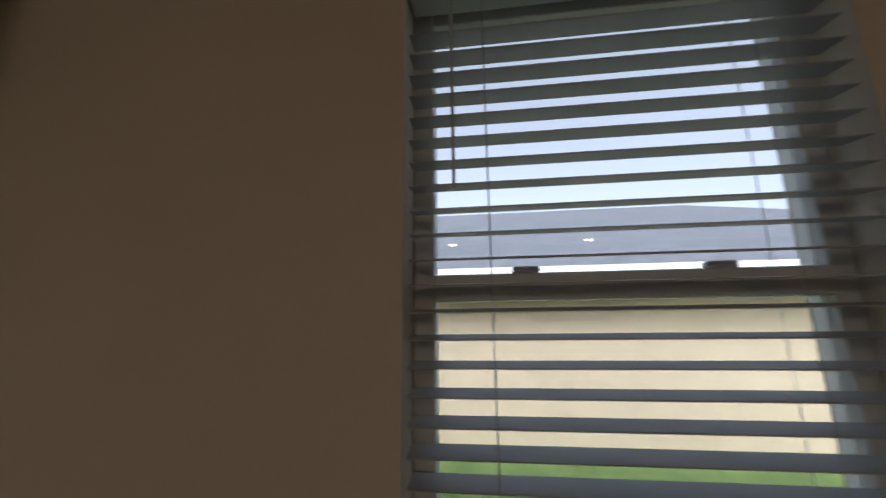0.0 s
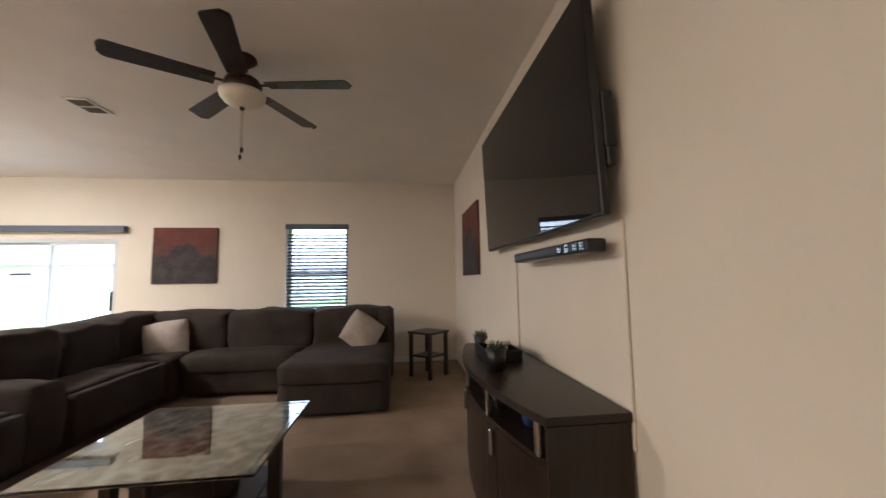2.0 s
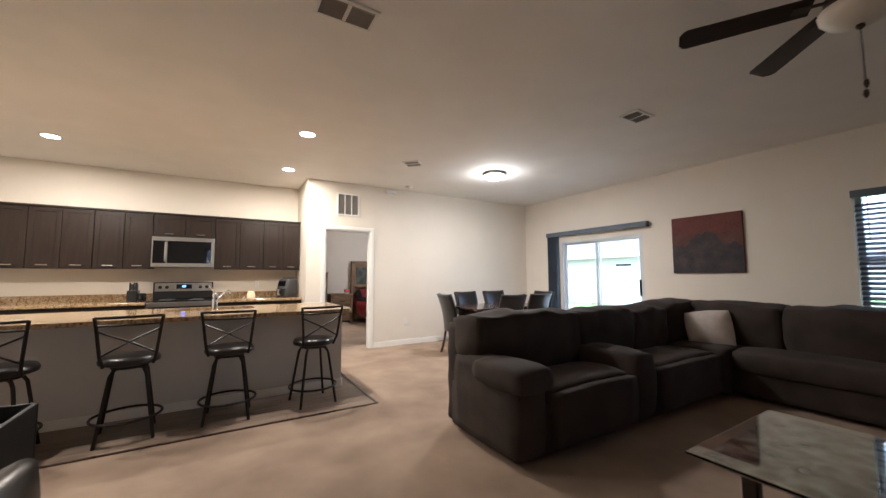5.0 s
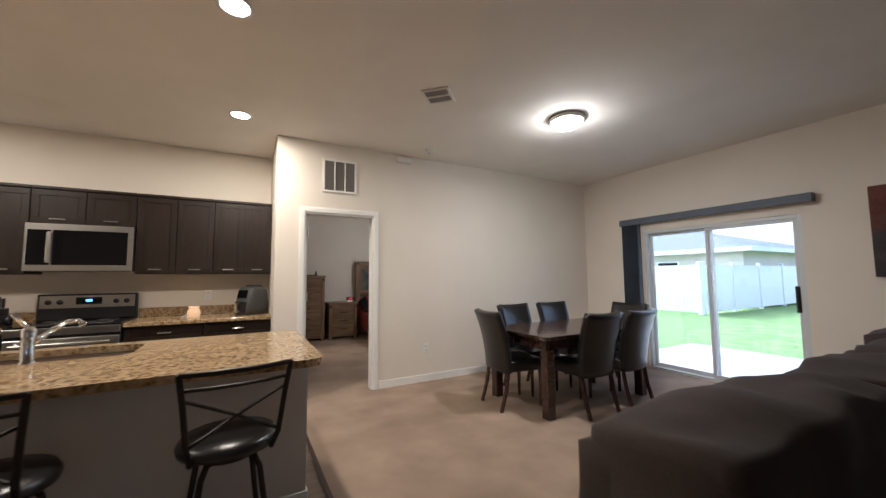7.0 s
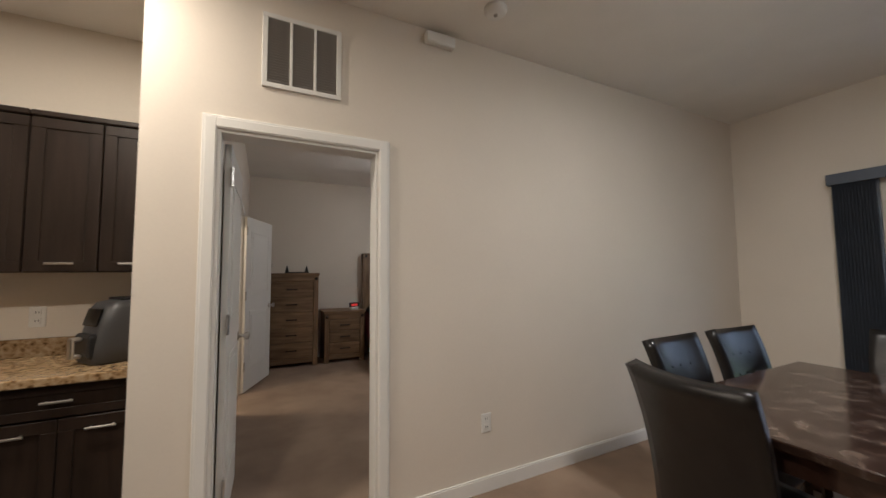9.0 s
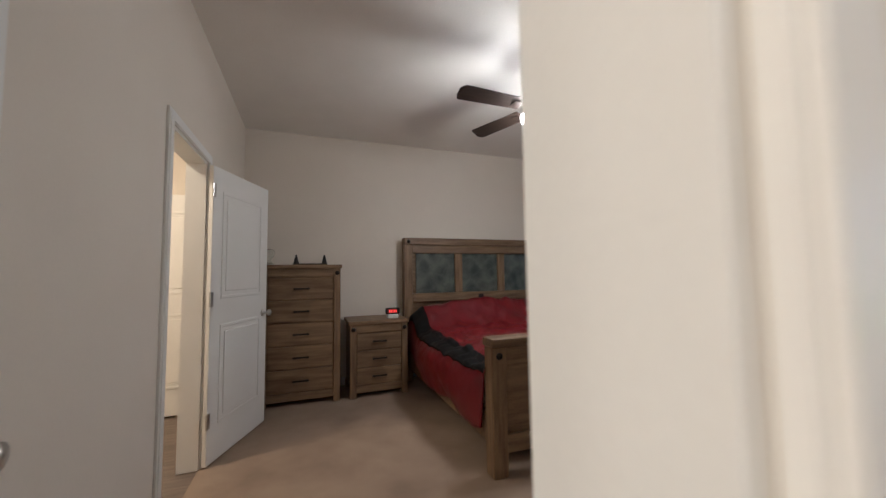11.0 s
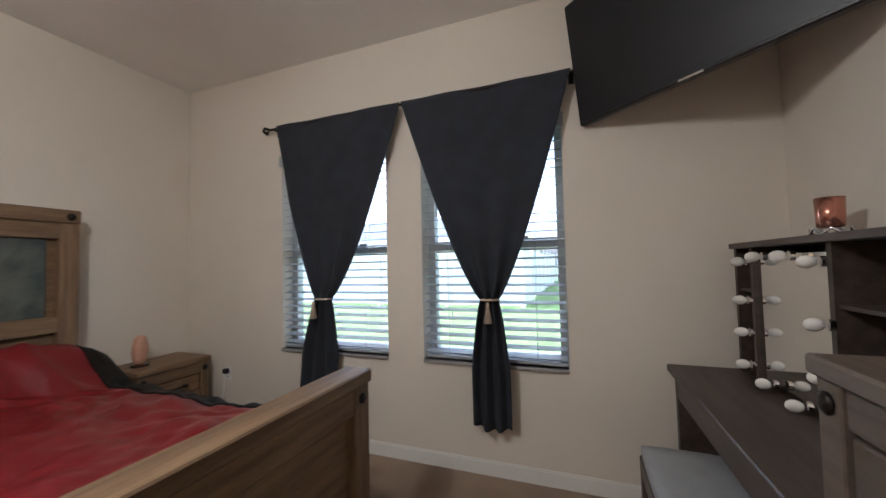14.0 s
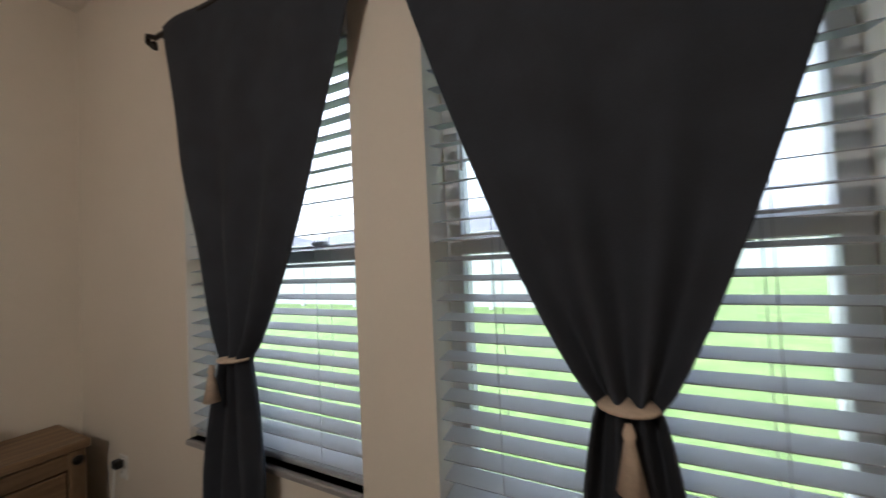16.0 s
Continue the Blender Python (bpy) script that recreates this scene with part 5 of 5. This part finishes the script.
def drawers(name, place, turn, w, d, h, rows, cols, label, category, m, mv, post=0.06, knobs=False):
    """A plank-built drawer unit, its front facing +y at y = 0."""
    c = thing(name, place, label, category, turn=turn)
    part("body", B(-w / 2 + 0.01, w / 2 - 0.01, -d, -0.022, 0.09, h - 0.04), m, c)
    part("top", B(-w / 2 - 0.015, w / 2 + 0.015, -d, 0.015, h - 0.04, h, 0.006), m, c)
    for s in (-1, 1):
        x0, x1 = sorted((s * w / 2, s * (w / 2 - post)))
        p = part("post", B(x0, x1, -0.06, 0.004, 0, h - 0.04, 0.004), mv, c)
        knob_bolt(p, (s * (w / 2 - post / 2), 0.004, h - 0.085))
        part("rear_leg", B(x0, x1, -d, -d + 0.05, 0, 0.09), mv, c)
    part("bottom_rail", B(-w / 2 + post, w / 2 - post, -0.04, -0.004, 0.05, 0.12, 0.003), m, c)
    part("top_rail", B(-w / 2 + post, w / 2 - post, -0.04, -0.004, h - 0.12, h - 0.04, 0.003), m, c)
    z0, z1 = 0.125, h - 0.125
    dh = (z1 - z0) / rows
    dx = (w - 2 * post) / cols
    for r in range(rows):
        for k in range(cols):
            a = -w / 2 + post + k * dx
            f = part("drawer", B(a + 0.005, a + dx - 0.005, -0.035, -0.006, z0 + r * dh + 0.005, z0 + (r + 1) * dh - 0.005, 0.004), m, c)
            pull(f, a + dx / 2, -0.006, z0 + (r + 0.5) * dh, 0.075)
    return c


drawers("chest_of_drawers", (-1.10, -10.12, 0), 0, 0.74, 0.50, 1.36, 5, 1, "tall rustic oak chest with five drawers", "chest of drawers", RUSTIC, RUSTICV, 0.065)
drawers("nightstand", (-1.865, -10.10, 0), 0, 0.60, 0.50, 0.775, 3, 1, "rustic oak nightstand with three drawers beside the bed", "nightstand", RUSTIC, RUSTICV, 0.065)
drawers("nightstand", (-4.70, -10.25, 0), 0, 0.50, 0.37, 0.60, 3, 1, "rustic oak nightstand in the corner by the window", "nightstand", RUSTIC, RUSTICV, 0.06)
drawers("long_dresser", (-3.055, -6.985, 0), 180, 1.50, 0.49, 1.09, 3, 2, "long grey-brown oak dresser with iron pulls", "dresser", GREYOAK, GREYOAK, 0.07)

bed = thing("bed", (-3.225, -10.45, 0), "king bed with rustic oak frame and slate headboard panels", "bed")
W = 1.0
hb = part("headboard", B(-W + 0.09, W - 0.09, -0.10, -0.04, 0.3, 1.60), RUSTIC, bed)
part("cap_rail", B(-W, W, -0.12, 0.015, 1.60, 1.685, 0.006), RUSTIC, hb)
for s in (-1, 1):
    x0, x1 = sorted((s * W, s * (W - 0.10)))
    p = part("headboard_post", B(x0, x1, -0.11, 0.005, 0, 1.60, 0.006), RUSTICV, bed)
    knob_bolt(p, (s * (W - 0.05), 0.015, 1.64))
part("lower_rail", B(-W + 0.10, W - 0.10, -0.04, 0.0, 0.92, 1.02, 0.004), RUSTIC, hb)
part("upper_rail", B(-W + 0.10, W - 0.10, -0.04, 0.0, 1.50, 1.60, 0.004), RUSTIC, hb)
for i in range(3):
    a = -0.90 + i * 0.60
    part("slate_panel", B(a + 0.05, a + 0.55, -0.039, -0.022, 1.02, 1.50, 0.003), SLATE, bed, "dark grey-green slate inset")
for x in (-0.30, 0.30):
    part("stile", B(x - 0.05, x + 0.05, -0.039, -0.002, 1.02, 1.50, 0.004), RUSTICV, bed)
part("usb_socket", B(-0.035, 0.035, 0.0, 0.008, 0.945, 0.99, 0.003), BLACKPL, bed, "black socket plate")
FY = 2.15
fbd = part("footboard", B(-W + 0.09, W - 0.09, FY - 0.075, FY - 0.03, 0.14, 0.80), RUSTIC, bed)
part("cap_rail", B(-W - 0.005, W + 0.005, FY - 0.115, FY + 0.015, 0.79, 0.845, 0.006), RUSTIC, fbd)
part("top_rail", B(-W + 0.10, W - 0.10, FY - 0.03, FY - 0.004, 0.68, 0.79, 0.004), RUSTIC, fbd)
part("bottom_rail", B(-W + 0.10, W - 0.10, FY - 0.03, FY - 0.004, 0.14, 0.25, 0.004), RUSTIC, fbd)
for s in (-1, 1):
    x0, x1 = sorted((s * W, s * (W - 0.105)))
    p = part("footboard_post", B(x0, x1, FY - 0.10, FY + 0.003, 0, 0.79, 0.006), RUSTICV, bed)
    knob_bolt(p, (s * (W - 0.052), FY + 0.003, 0.735))
    part("side_rail", B(s * 0.94 - 0.02, s * 0.94 + 0.02, -0.05, FY - 0.10, 0.16, 0.36, 0.004), RUSTIC, bed)
for x in (-0.30, 0.30):
    part("stile", B(x - 0.045, x + 0.045, FY - 0.03, FY - 0.006, 0.25, 0.68, 0.004), RUSTICV, bed)
part("mattress", cushion(-0.90, 0.90, 0.0, 2.03, 0.30, 0.60, 0.2, 9, 0.004), WHITEPL, bed, smooth=True)

# bedding: a red cover with black bands near its side edges, draped over the mattress
BX, BY = -3.225, -10.45


def drape(u, v):
    """u across from the east side to the west side, v from the head to the foot."""
    s = (u - 0.5) * 2.52
    y = 0.03 + v * 1.98
    top = 0.665 + 0.27 * math.exp(-((y - 0.28) / 0.20) ** 2) * (1 - 0.25 * abs(s)) * (1 if abs(s) < 0.93 else 0.85)
    p = Vector((s, y, 0))
    warp = noise.noise(p * 1.7 + Vector((2, 7, 1)))
    top += (1.0 if abs(s) < 0.9 else 0.45) * 0.022 * (1 - 2.2 * abs(noise.noise(Vector((s * 3.1 + 1.6 * warp + y, y * 2.4 - s * 1.2, 6))))) + 0.010 * (1 - 2.2 * abs(noise.noise(Vector((s * 7 + warp * 3, y * 5 + s * 3, 11)))))
    top += 0.020 * abs(noise.noise(Vector((s * 2.2 + y * 1.5, y * 4.5, 3)))) - 0.016 * abs(noise.noise(Vector((s * 6 - y * 3, y * 7, 9)))) + 0.030 * noise.noise(p * 3.2) + 0.018 * noise.noise(p * 7.5 + Vector((5, 0, 0)))
    edge = 0.93
    if abs(s) <= edge:
        x, z = s, top - 0.06 * (abs(s) / edge) ** 8
    else:
        d = abs(s) - edge
        x = math.copysign(edge + 0.045 + 0.12 * min(d, 0.35) * (0.6 + 0.4 * math.sin(y * 7 + 1)), s)
        x += math.copysign(0.085 * math.sin(math.pi * min(1.0, d / 0.34) ** 0.8) * min(1.0, max(0.0, y - 0.3) / 0.5) * min(1.0, max(0.0, 2.0 - y) / 0.4), s)
        z = top - 0.06 - d * 1.12
    z = max(z, 0.10)
    return (BX - x, BY + y, z)


def cover(name, u0, u1, m, label, lift):
    o = solid(name, sheet(int(170 * (u1 - u0)) + 4, 130, lambda u, v: Vector(drape(u0 + (u1 - u0) * u, v)) + Vector((0, 0, lift))), m, label, "bedspread", smooth=True)
    md = o.modifiers.new("thickness", "SOLIDIFY")
    md.thickness, md.offset = 0.012, 1
    return o


cv = cover("bedspread", 0.0, 1.0, REDQ, "crumpled red satin bedspread with black bands", 0.0)
for u0, u1 in ((0.118, 0.161), (0.839, 0.882)):
    b_ = cover("band", u0, u1, BLACKQ, "", 0.004)
    b_.parent = cv
    b_["label"] = "black satin band"
    del b_["category"]
    b_.modifiers[0].thickness = 0.016

ac = thing("alarm_clock", (-2.03, -10.22, 0.775), "small clock with red digits on the nightstand", "alarm clock")
part("case", B(-0.075, 0.075, -0.03, 0.03, 0.045, 0.11, 0.008), BLACKPL, ac)
part("stand", B(-0.06, 0.06, -0.04, 0.04, 0.0, 0.045, 0.012, seg=2), WHITEPL, ac)
for i, x in enumerate((-0.035, -0.012, 0.015, 0.038)):
    part("digit", B(x - 0.007, x + 0.007, 0.0305, 0.0312, 0.063, 0.092), REDLED, ac, "glowing red digit")
sl = thing("salt_lamp", (-4.56, -10.42, 0.60), "pinkish rock salt lamp on the nightstand", "salt lamp")
part("rock", cushion(-0.05, 0.05, -0.045, 0.045, 0.02, 0.22, 0.7, 6, 0.012), SALT, sl, smooth=True)
part("base", lathe([(0.055, 0), (0.055, 0.02), (0.0, 0.021)], 18), DKWOOD, sl)
ds = thing("display_stand", (-1.18, -10.35, 1.36), "small black display stand on the chest", "display stand")
part("shelf", B(-0.17, 0.17, -0.05, 0.05, 0.0, 0.018, 0.003), BLACKPL, ds)
for x in (-0.14, 0.14):
    bm = R((x, 0, 0.018), (x, 0, 0.11), 0.028, 4, 0.006)
    part("upright", bm, BLACKPL, ds)
gl = thing("glass_ornament", (-0.79, -10.35, 1.36), "clear glass ornament on the chest", "ornament")
part("bulb", lathe([(0.032, 0), (0.035, 0.015), (0.014, 0.05), (0.038, 0.10), (0.045, 0.14), (0.025, 0.165)], 18), TGLASS, gl, smooth=True)


# ---- curtains ----
def curtain(y0, y1, tie, bottom, low, label, seed, swell, lean=0.0):
    """A panel hung from the rod between y0 and y1, gathered at the tie (y, z) and hanging on to `bottom`, `low` wide there."""
    c = thing("curtain", (WX + 0.06, tie[0], 0), label, "curtain", "bedroom curtains")
    ztop, (ty, tz) = 2.375, tie

    def f(u, v):
        z = ztop + (bottom - ztop) * v
        if z >= tz:
            q = (z - tz) / (ztop - tz)
            e = q ** swell
            a, b = ty - 0.055 + (y0 - ty + 0.055) * e, ty + 0.055 + (y1 - ty - 0.055) * e
            amp = 0.004 + 0.022 * (1 - q) ** 2
        else:
            q = (tz - z) / (tz - bottom)
            hw_ = 0.055 + (low / 2 - 0.055) * min(1, q * 1.8) ** 0.7
            a, b = ty - hw_ + lean * q, ty + hw_ + lean * q
            amp = 0.026
        y = a + (b - a) * u
        x = 0.02 + amp * math.sin(u * math.tau * 3 + seed) + 0.012 * noise.noise(Vector((u * 4, v * 5, seed)))
        if z < tz:
            z += 0.03 * (2 * u - 1) ** 2 * ((tz - z) / (tz - bottom))
        return (x, y - ty, z)
    o = part("cloth", sheet(72, 70, f), CURTAIN, c, smooth=True)
    thicken(o, 0.003)
    part("tieback", lathe([(0.056, tz - 0.005), (0.060, tz), (0.056, tz + 0.005)], 20, (0.02, 0)), ROPE, c, "beige rope tieback", True)
    t = part("tassel", lathe([(0.006, tz - 0.01), (0.012, tz - 0.03), (0.009, tz - 0.04), (0.026, tz - 0.13), (0.0, tz - 0.131)], 12, (0.085, 0.0 if seed else -0.035)), ROPE, c, "beige tassel", True)
    return c


curtain(-9.565, -8.51, (-9.14, 1.06), 0.30, 0.32, "charcoal curtain gathered by a rope tieback", 0.0, 0.7, -0.06)
curtain(-8.50, -7.43, (-7.93, 1.07), 0.30, 0.23, "charcoal curtain gathered by a rope tieback beside the dresser wall", 1.3, 0.8)
rdp = thing("curtain_rod", (WX + 0.05, -8.58, 2.36), "dark metal curtain rod with curled finials", "curtain rod")
part("rod", R((0.02, -1.07, 0), (0.02, 1.2, 0), 0.010, 10), BLACKMETAL, rdp)
for s, e in ((-1, 1.06), (1, 1.19)):
    part("finial", pipe([(0.02, s * e, 0), (0.03, s * (e + 0.04), 0.015), (0.02, s * (e + 0.065), 0.0), (0.0, s * (e + 0.05), -0.02), (0.015, s * (e + 0.025), -0.012)], 0.011, 8), BLACKMETAL, rdp)
for y in (-1.03, 0.085, 1.15):
    part("bracket", rod(B(-0.049, -0.04, y - 0.015, y + 0.015, -0.04, 0.03), (-0.045, y, 0), (0.02, y, 0), 0.007, 8), BLACKMETAL, rdp)

# ---- corner television ----
MATTE = mat("matte_screen", (0.006, 0.007, 0.010), 0.42, vary=0.1, bump=0.0)
a_, b_ = Vector((-5.0, -7.41, 2.05)), Vector((-4.20, -6.54, 2.07))
mid = (a_ + b_) / 2
tb2 = thing("corner_television", (mid.x, mid.y, 2.385), "large black television mounted high across the corner", "television", turn=math.degrees(math.atan2(b_.y - a_.y, b_.x - a_.x)))
tb2.matrix_basis = tb2.matrix_basis @ pose(0, 0, 0, 8, 0, 0)
L = (b_ - a_).length / 2
part("body", B(-L, L, -0.02, 0.03, -0.335, 0.335, 0.006), BLACKPL, tb2)
part("screen", B(-L + 0.012, L - 0.012, -0.0225, -0.02, -0.32, 0.323), MATTE, tb2, "dark switched-off screen")
part("logo", B(-0.05, 0.05, -0.0235, -0.0205, -0.333, -0.324), STEEL, tb2)
part("mount_arm", box(B(-0.2, 0.2, 0.03, 0.06, -0.2, 0.2), -0.05, 0.05, 0.06, 0.50, -0.05, 0.05), BLACKMETAL, tb2)

# ---- vanity ----
vn = thing("vanity_desk", (-4.42, -6.47, 0), "dark wooden vanity desk with lighted mirror hutch", "vanity")
part("desktop", B(-0.60, 0.60, -0.55, -0.005, 0.715, 0.75, 0.005), VANITYW, vn)
part("apron", B(-0.57, 0.57, -0.52, -0.50, 0.60, 0.714), VANITYW, vn)
for s in (-1, 1):
    part("side_panel", B(s * 0.56 - 0.02, s * 0.56 + 0.02, -0.52, -0.01, 0, 0.714, 0.003), VANITYW, vn)
part("back_panel", B(-0.54, 0.54, -0.03, -0.01, 0.3, 0.714), VANITYW, vn)
hu = part("hutch", B(-0.55, 0.55, -0.02, -0.006, 0.75, 1.33), VANITYW, vn)
part("hutch_top", B(-0.57, 0.57, -0.27, -0.005, 1.33, 1.355, 0.003), VANITYW, hu)
for x in (-0.555, -0.39, 0.14, 0.555):
    part("upright", B(x - 0.012, x + 0.012, -0.25, -0.02, 0.75, 1.33), VANITYW, hu)
for x0, x1 in ((-0.543, -0.402), (0.152, 0.543)):
    for z in (0.94, 1.13):
        part("shelf", B(x0, x1, -0.24, -0.02, z, z + 0.012), VANITYW, hu)
part("mirror", B(-0.375, 0.125, -0.235, -0.228, 0.78, 1.30), MIRROR, vn, "clear rectangular mirror")
for x, z in ((-0.40, 1.27), (-0.40, 1.10), (-0.40, 0.96), (-0.40, 0.82), (-0.22, 0.79), (0.0, 0.785), (-0.25, 1.29), (-0.05, 1.29), (0.12, 1.27), (0.14, 1.08), (0.14, 0.92)):
    s = part("socket", R((x, -0.25, z), (x, -0.265, z), 0.018, 10), CHROME, vn)
    part("bulb", ball(bmesh.new(), (x, -0.295, z), 0.021, 0.027, 0.021), FROSTBULB, s, "white globe bulb", True)
for i, (x, z, h, m) in enumerate(((-0.50, 1.142, 0.09, WHITEPL), (-0.45, 1.142, 0.06, PILLOW), (-0.50, 0.952, 0.07, ROPE), (-0.45, 0.952, 0.05, BLACKPL), (0.25, 0.952, 0.08, WHITEPL), (0.36, 0.952, 0.05, COPPER), (0.3, 1.142, 0.07, PILLOW))):
    c = thing("cosmetic_bottle", (-4.42 + x, -6.60, z), "small cosmetic bottle on the hutch shelf", "cosmetic bottle", "bottles on the hutch")
    b = part("bottle", lathe([(0.017, 0), (0.018, h * 0.7), (0.008, h * 0.8), (0.008, h)], 12), m, c, smooth=True)
    part("cap", lathe([(0.009, h), (0.009, h + 0.015), (0.0, h + 0.016)], 10), BLACKPL, b)
cj = thing("copper_candle", (-4.50, -6.60, 1.355), "copper glass candle jar on a wire stand", "candle jar")
part("stand", pipe([(0.055 * math.cos(i * math.tau / 14), 0.055 * math.sin(i * math.tau / 14), 0.008 + 0.02 * (i % 2)) for i in range(15)], 0.004, 6), CHROME, cj)
part("jar", lathe([(0.032, 0.03), (0.037, 0.035), (0.040, 0.135), (0.036, 0.135), (0.034, 0.06), (0.0, 0.058)], 24), COPPER, cj, smooth=True)
bn = thing("vanity_bench", (-4.48, -7.03, 0), "dark wooden bench with grey velvet seat at the vanity", "bench")
part("cushion", cushion(-0.25, 0.25, -0.17, 0.17, 0.40, 0.46, 0.45, 7, 0.003), GREYSEAT, bn, "grey velvet seat pad", True)
part("frame", B(-0.25, 0.25, -0.17, 0.17, 0.33, 0.405, 0.004), VANITYW, bn)
for sx in (-1, 1):
    for sy in (-1, 1):
        part("leg", B(sx * 0.225 - 0.024, sx * 0.225 + 0.024, sy * 0.145 - 0.024, sy * 0.145 + 0.024, 0, 0.33, 0.003), VANITYW, bn)

# kitchen floor planks near the island
for r in range(5):
    for k in range(5):
        x0 = -0.42 + k * 1.2 - (r % 3) * 0.4
        x1 = min(x0 + 1.196, 4.0)
        x0 = max(x0, -0.42)
        y0 = -4.45 + r * 0.154
        bm = B(x0, x1, y0, y0 + 0.151, -0.0095, -0.002)
        o = link("plank", bm, PLANK)
        o.parent = kfloor
solid("transition_strip", box(B(-0.44, EX, -3.682, -3.655, 0.0, 0.008, 0.002), -0.445, -0.418, DWY, -3.682, 0.0, 0.008, 0.002), DKWOOD, "dark carpet transition strip", "floor trim", "structure")
